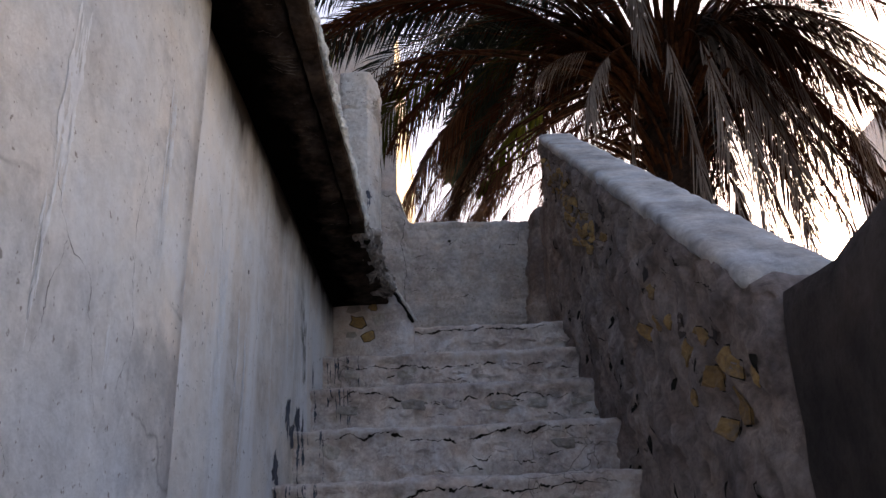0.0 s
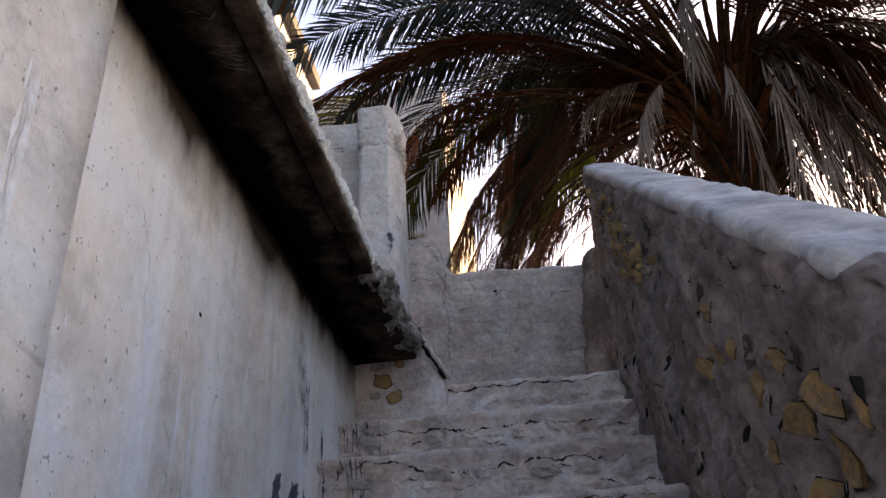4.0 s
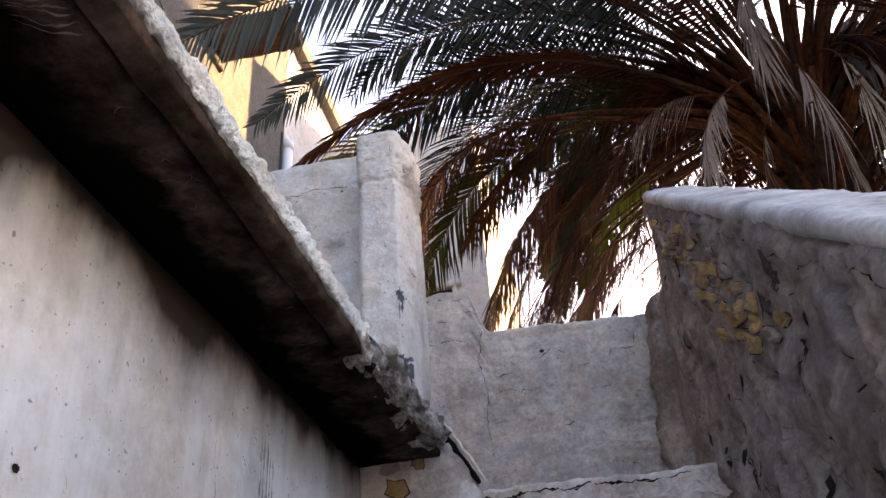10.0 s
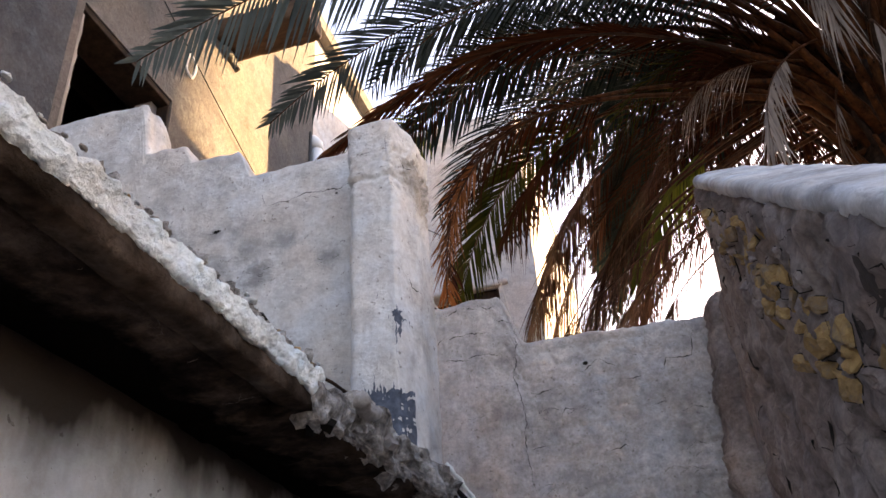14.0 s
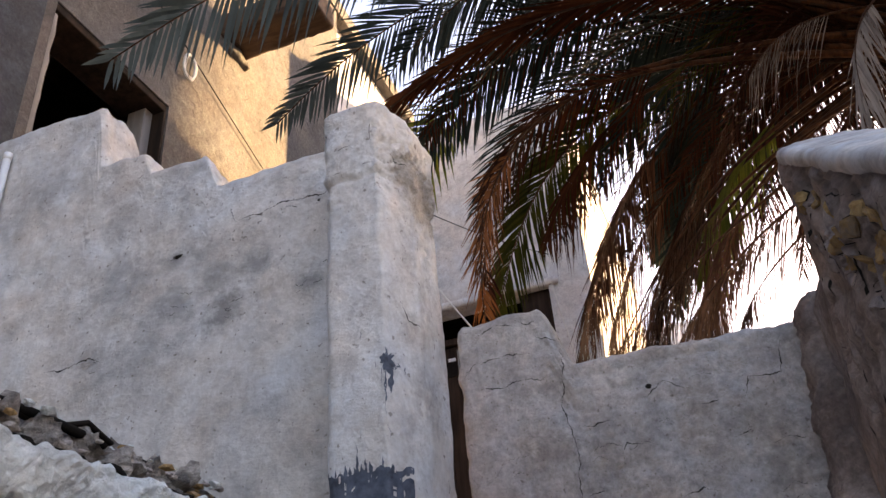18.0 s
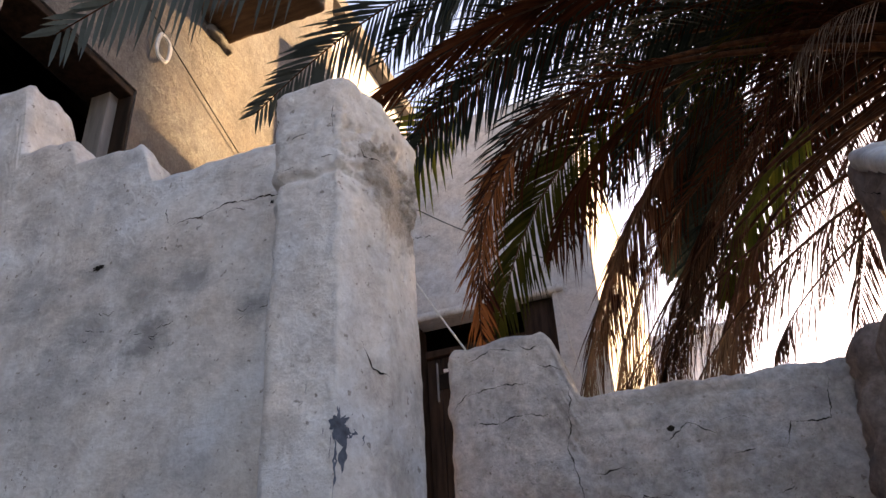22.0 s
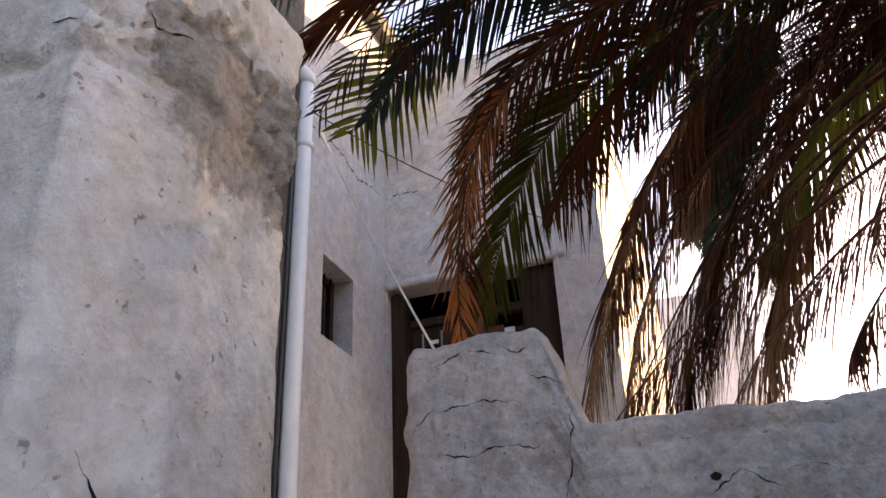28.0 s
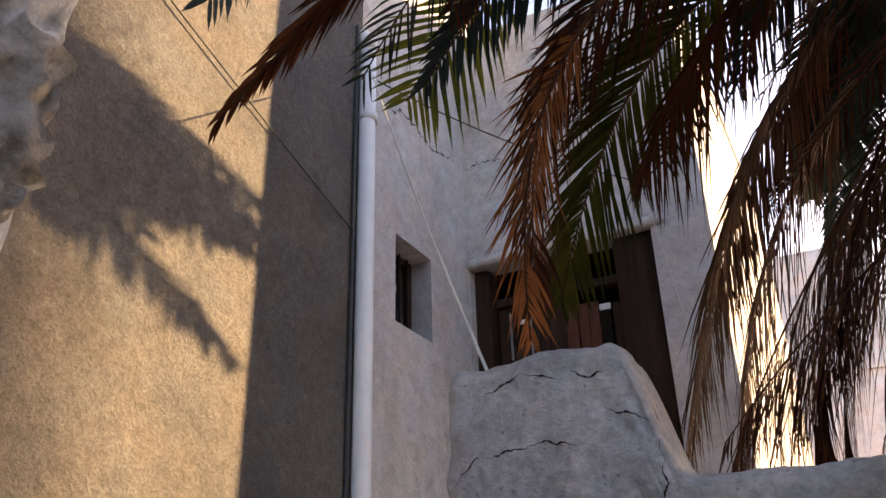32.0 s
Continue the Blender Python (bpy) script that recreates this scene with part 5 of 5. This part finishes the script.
# the stub under the pillar and the broken slab end
for x, z, a, b, m in ((-.09, 2.98, .085, .065, M_YSTONE), (-.03, 2.90, .075, .055, M_YSTONE), (-.01, 3.06, .045, .045, M_YSTONE), (-.11, 3.06, .09, .06, M_GREYSTONE), (.02, 2.99, .08, .07, M_GREYSTONE), (-.12, 2.91, .06, .04, M_GREYSTONE)):
    stone("wall_stub", stub, (x, 3.14, z), YW, a, b, m, 0.005, marks.uniform(-.5, .5), gap=m is M_YSTONE)
for i in range(36):
    f = marks.random()
    c = Vector((0.03 + 0.045 * f + marks.uniform(-.035, .045), 2.27 + 0.82 * f, 3.105 + 0.02 * f + marks.uniform(-.04, .04)))
    bm = bmesh.new()
    bmesh.ops.create_cube(bm, size=marks.uniform(.008, .022))
    turn = Matrix.Rotation(marks.uniform(0, 6), 3, Vector((marks.random(), marks.random(), 1)).normalized())
    for v in bm.verts:
        v.co = c + turn @ Vector((v.co.x * marks.uniform(.6, 1.2), v.co.y * marks.uniform(.8, 1.7), v.co.z * marks.uniform(.5, 1.1)))
    # Every fourth piece is black, for the dark pockets between stones.
    adopt(part("rubble", bm, (M_BROKEN, M_BROKEN, M_RUBBLE, M_FLATBLACK)[i % 4], None), slab)
tagged(lump("loose_stone", (0.045, 2.40, 3.135), (0.095, 2.52, 3.165), M_GREYSTONE, r=0.012, step=0.01, amp=0.012, freq=22), "flat grey stone lying loose on the broken slab end", "stone")
SEAM = [(0.060 + 0.14 * q / 14 + marks.uniform(-.006, .006), 3.10 + 0.04 * q / 14, 3.20 - 0.235 * q / 14) for q in range(15)]
adopt(tube("tar_seam", SEAM, 0.008, M_FLATBLACK, sides=7, taper=lambda t: 1.0 + 0.5 * math.sin(t * 23) * math.sin(t * 9)), slab)
adopt(tube("pale_strip", [(x + 0.018, y + 0.02, z + 0.012) for x, y, z in SEAM], 0.005, M_EDGE, sides=7, taper=lambda t: 1.0 + 0.25 * math.sin(t * 31)), slab)
for i in range(190):
    y = 0.7 + 1.65 * marks.random() ** 0.6
    c = Vector((marks.uniform(-.012, .030), y, marks.uniform(3.168, 3.212)))
    bm = bmesh.new()
    bmesh.ops.create_icosphere(bm, subdivisions=1, radius=marks.uniform(.003, .0085))
    for v in bm.verts:
        v.co = c + Vector((v.co.x, v.co.y * 1.5, v.co.z * 0.6)) * marks.uniform(0.7, 1.2)
    adopt(part("rubble", bm, (M_EDGE, M_RUBBLE, M_BROKEN, M_GREYSTONE, M_STONE)[i % 5], None), slab)
# Thin black line drawn along the topping as a dark seam.
adopt(tube("tar_seam", [stick(SURFACES["slab_topping"], (-0.02 + 0.006 * math.sin(q * 2.1) + 0.0007 * q, 0.6 + q * 0.05, 3.2), (0, 0, 1), 0.002) for q in range(33)], 0.004, M_FLATBLACK, sides=6), slab)

for i in range(26):
    y, x = marks.uniform(0.2, 2.2), marks.uniform(-.10, -.02)
    w = marks.uniform(.015, .05)
    crack("slab_body", slab, [(x, y, 3.08), (x + w * .5, y + marks.uniform(-.012, .012), 3.08), (x + w, y + marks.uniform(-.02, .02), 3.08)], (0, 0, -1), marks.uniform(.002, .005), 0.006, M_SCRAPE, "scrape")
for k in range(7):
    crack("slab_body", slab, [(-.10, 0.98 + .012 * k, 3.08), (-.06, 1.0 + .014 * k + marks.uniform(-.01, .01), 3.08), (-.02, 1.0 + .016 * k, 3.08)], (0, 0, -1), 0.004, 0.008, M_SCRAPE, "scrape")
tagged(tube("reed", [(-0.030 + 0.012 * math.sin(q * 0.5) + 0.0015 * q, 1.30 + q * 0.045, 3.222 - 0.0006 * q) for q in range(22)], 0.0055, M_FLATBLACK, sides=6), "long blackened reed lying along the slab edge", "reed")
for k in range(9):
    a_, d_ = Vector((marks.uniform(-.06, .03), marks.uniform(2.2, 2.9), 3.185)), Vector((marks.uniform(-.04, .06), marks.uniform(.05, .16), marks.uniform(-.015, .01)))
    tagged(tube("twig", [a_, a_ + d_ * .5 + Vector((0, 0, .004)), a_ + d_], 0.004, M_WOOD, sides=5), "dry brown twig among the slab rubble", "twig", "twigs on the slab")

# the steps: cracked nosings, bare stones, tar runs at the wall
for k in range(1, 8):
    y, z = TOP_Y - TREAD * (k - 1), LAND - RISE * (k - 1)
    line, x, zz = [], -.14 if k > 1 else .12, z - .045
    while x < .99:
        line.append((x, y, zz))
        x += marks.uniform(.03, .08)
        zz = min(z - .028, max(z - .075, zz + marks.uniform(-.02, .02)))
    crack("step", stairs, line, YW, 0.010, 0.010)
    for i in range(7):
        xa = marks.uniform(-.1, .95)
        za = z - marks.uniform(.08, .2)
        crack("step", stairs, [(xa, y, za), (xa + .05, y, za + marks.uniform(-.02, .02)), (xa + .1, y, za)], YW, 0.005, 0.012)
    x = .35 if k == 1 else -.12
    while x < .95:
        w = marks.uniform(.05, .12)
        stone("step", stairs, (x + w / 2, y, z - marks.uniform(.075, .10)), YW, w, marks.uniform(.035, .06), M_GREYSTONE if marks.random() < .3 else M_MUD, 0.010, marks.uniform(-.2, .2), gap=False, sides=8)
        x += w * marks.uniform(1.0, 2.2)
    for i in range(10):
        stone("step", stairs, (marks.uniform(-.1, .95), y, z - marks.uniform(.1, .21)), YW, marks.uniform(.03, .09), marks.uniform(.02, .045), M_MUD, 0.006, gap=False)
    for i in range(9):
        xa = -.21 + .16 * marks.random() + (.08 if k == 1 else 0)
        crack("step", stairs, [(xa, y, z - .005), (xa, y, z - marks.uniform(.06, .22))], YW, marks.uniform(.004, .01), 0.003, M_TAR, "tar_run")
for y, z, a, b in ((2.07, 2.28, .035, .06), (2.26, 2.30, .05, .05), (2.16, 2.21, .05, .04), (2.24, 2.12, .05, .07), (2.36, 2.27, .02, .07), (2.6, 2.55, .015, .06), (1.9, 2.05, .05, .05)):
    blob("wall_left", wall_left, (-.22, y, z), (1, 0, 0), a, b, M_TAR, "tar_stain", 0.7, 0.0015, 4, 40)

# the left walls: hairline cracks and lime runs
for pts in (((1.0, 2.75), (1.1, 2.6), (1.12, 2.4)), ((1.5, 2.6), (1.55, 2.45), (1.5, 2.3)), ((1.2, 2.3), (1.3, 2.22), (1.32, 2.05)), ((2.0, 2.8), (2.05, 2.6))):
    crack("wall_left", wall_left, [(-.22, y, z) for y, z in pts], (1, 0, 0), 0.0016, 0.010)
for pts in (((.1, 2.3), (.2, 2.15), (.3, 2.12), (.38, 1.9)), ((.2, 2.15), (.15, 1.95)), ((.5, 2.5), (.45, 2.3), (.5, 2.1), (.42, 1.9)), ((-.2, 1.9), (0, 1.95), (.15, 1.8))):
    crack("wall_left_near", wall_near, [(-.185, y, z) for y, z in pts], (1, 0, 0), 0.0016, 0.010)

for y, z0, z1, w in ((.15, 2.14, 2.56, .026), (.58, 2.22, 2.72, .020), (.13, 1.95, 2.2, .012), (.40, 1.95, 2.1, .010)):
    for q in range(5):
        crack("wall_left_near", wall_near, [(-.185, y + w * .35 * (q - 2), z1 - .05 * marks.random()), (-.185, y + w * .35 * (q - 2) + marks.uniform(-.006, .006), (z0 + z1) / 2), (-.185, y + w * .35 * (q - 2), z0 + .12 * marks.random())], (1, 0, 0), w * .55, 0.002, M_LIME, "lime_run")
for y, z0, z1, w in ((1.16, 1.95, 2.60, .05), (1.32, 2.1, 2.5, .014), (1.40, 1.9, 2.45, .02), (2.0, 2.3, 2.75, .012), (2.12, 2.3, 2.8, .014), (1.75, 2.0, 2.6, .010)):
    for q in range(4):
        crack("wall_left", wall_left, [(-.22, y + w * .3 * (q - 1.5), z1 - .08 * marks.random()), (-.22, y + w * .3 * (q - 1.5) + marks.uniform(-.008, .008), (z0 + z1) / 2), (-.22, y + w * .3 * (q - 1.5), z0 + .1 * marks.random())], (1, 0, 0), w * .42, 0.002, M_LIME, "lime_run")
for pts in (((.98, 2.46), (1.0, 2.43), (.985, 2.39), (.965, 2.37), (.97, 2.33)), ((.88, 2.41), (.89, 2.36)), ((.84, 2.36), (.85, 2.31))):
    crack("wall_left", wall_left, [(-.22, y, z) for y, z in pts], (1, 0, 0), 0.006, 0.003, M_LIME, "lime_run")
blob("wall_left", wall_left, (-.22, 1.39, 2.57), (1, 0, 0), .008, .007, M_DARK, "pit")
for y, z, w in ((2.30, 2.72, .03), (2.36, 2.6, .04), (2.26, 2.8, .02)):
    for q in range(3):
        crack("wall_left", wall_left, [(-.22, y + .02 * q, z + .14), (-.22, y + .02 * q + marks.uniform(-.006, .006), z), (-.22, y + .02 * q, z - .18)], (1, 0, 0), w * .5, 0.003, M_STAIN, "dirty_run")

# the house wall: the long crack at the corner
adopt(obj("crack", mesh_from("crack", *ribbon([], [(-2.18, 6.95, 7.72), (-2.18, 7.25, 7.6), (-2.18, 7.6, 7.72), (-2.18, 7.95, 7.62), (-2.18, 8.3, 7.72), (-2.18, 8.56, 7.75)], (1, 0, 0), 0.02, 0.03), M_DARK)), house)
adopt(obj("crack", mesh_from("crack", *ribbon([], [(-2.17, 8.57, 7.75), (-2.0, 8.57, 7.78), (-1.8, 8.57, 7.75)], YW, 0.016, 0.03), M_DARK)), house)
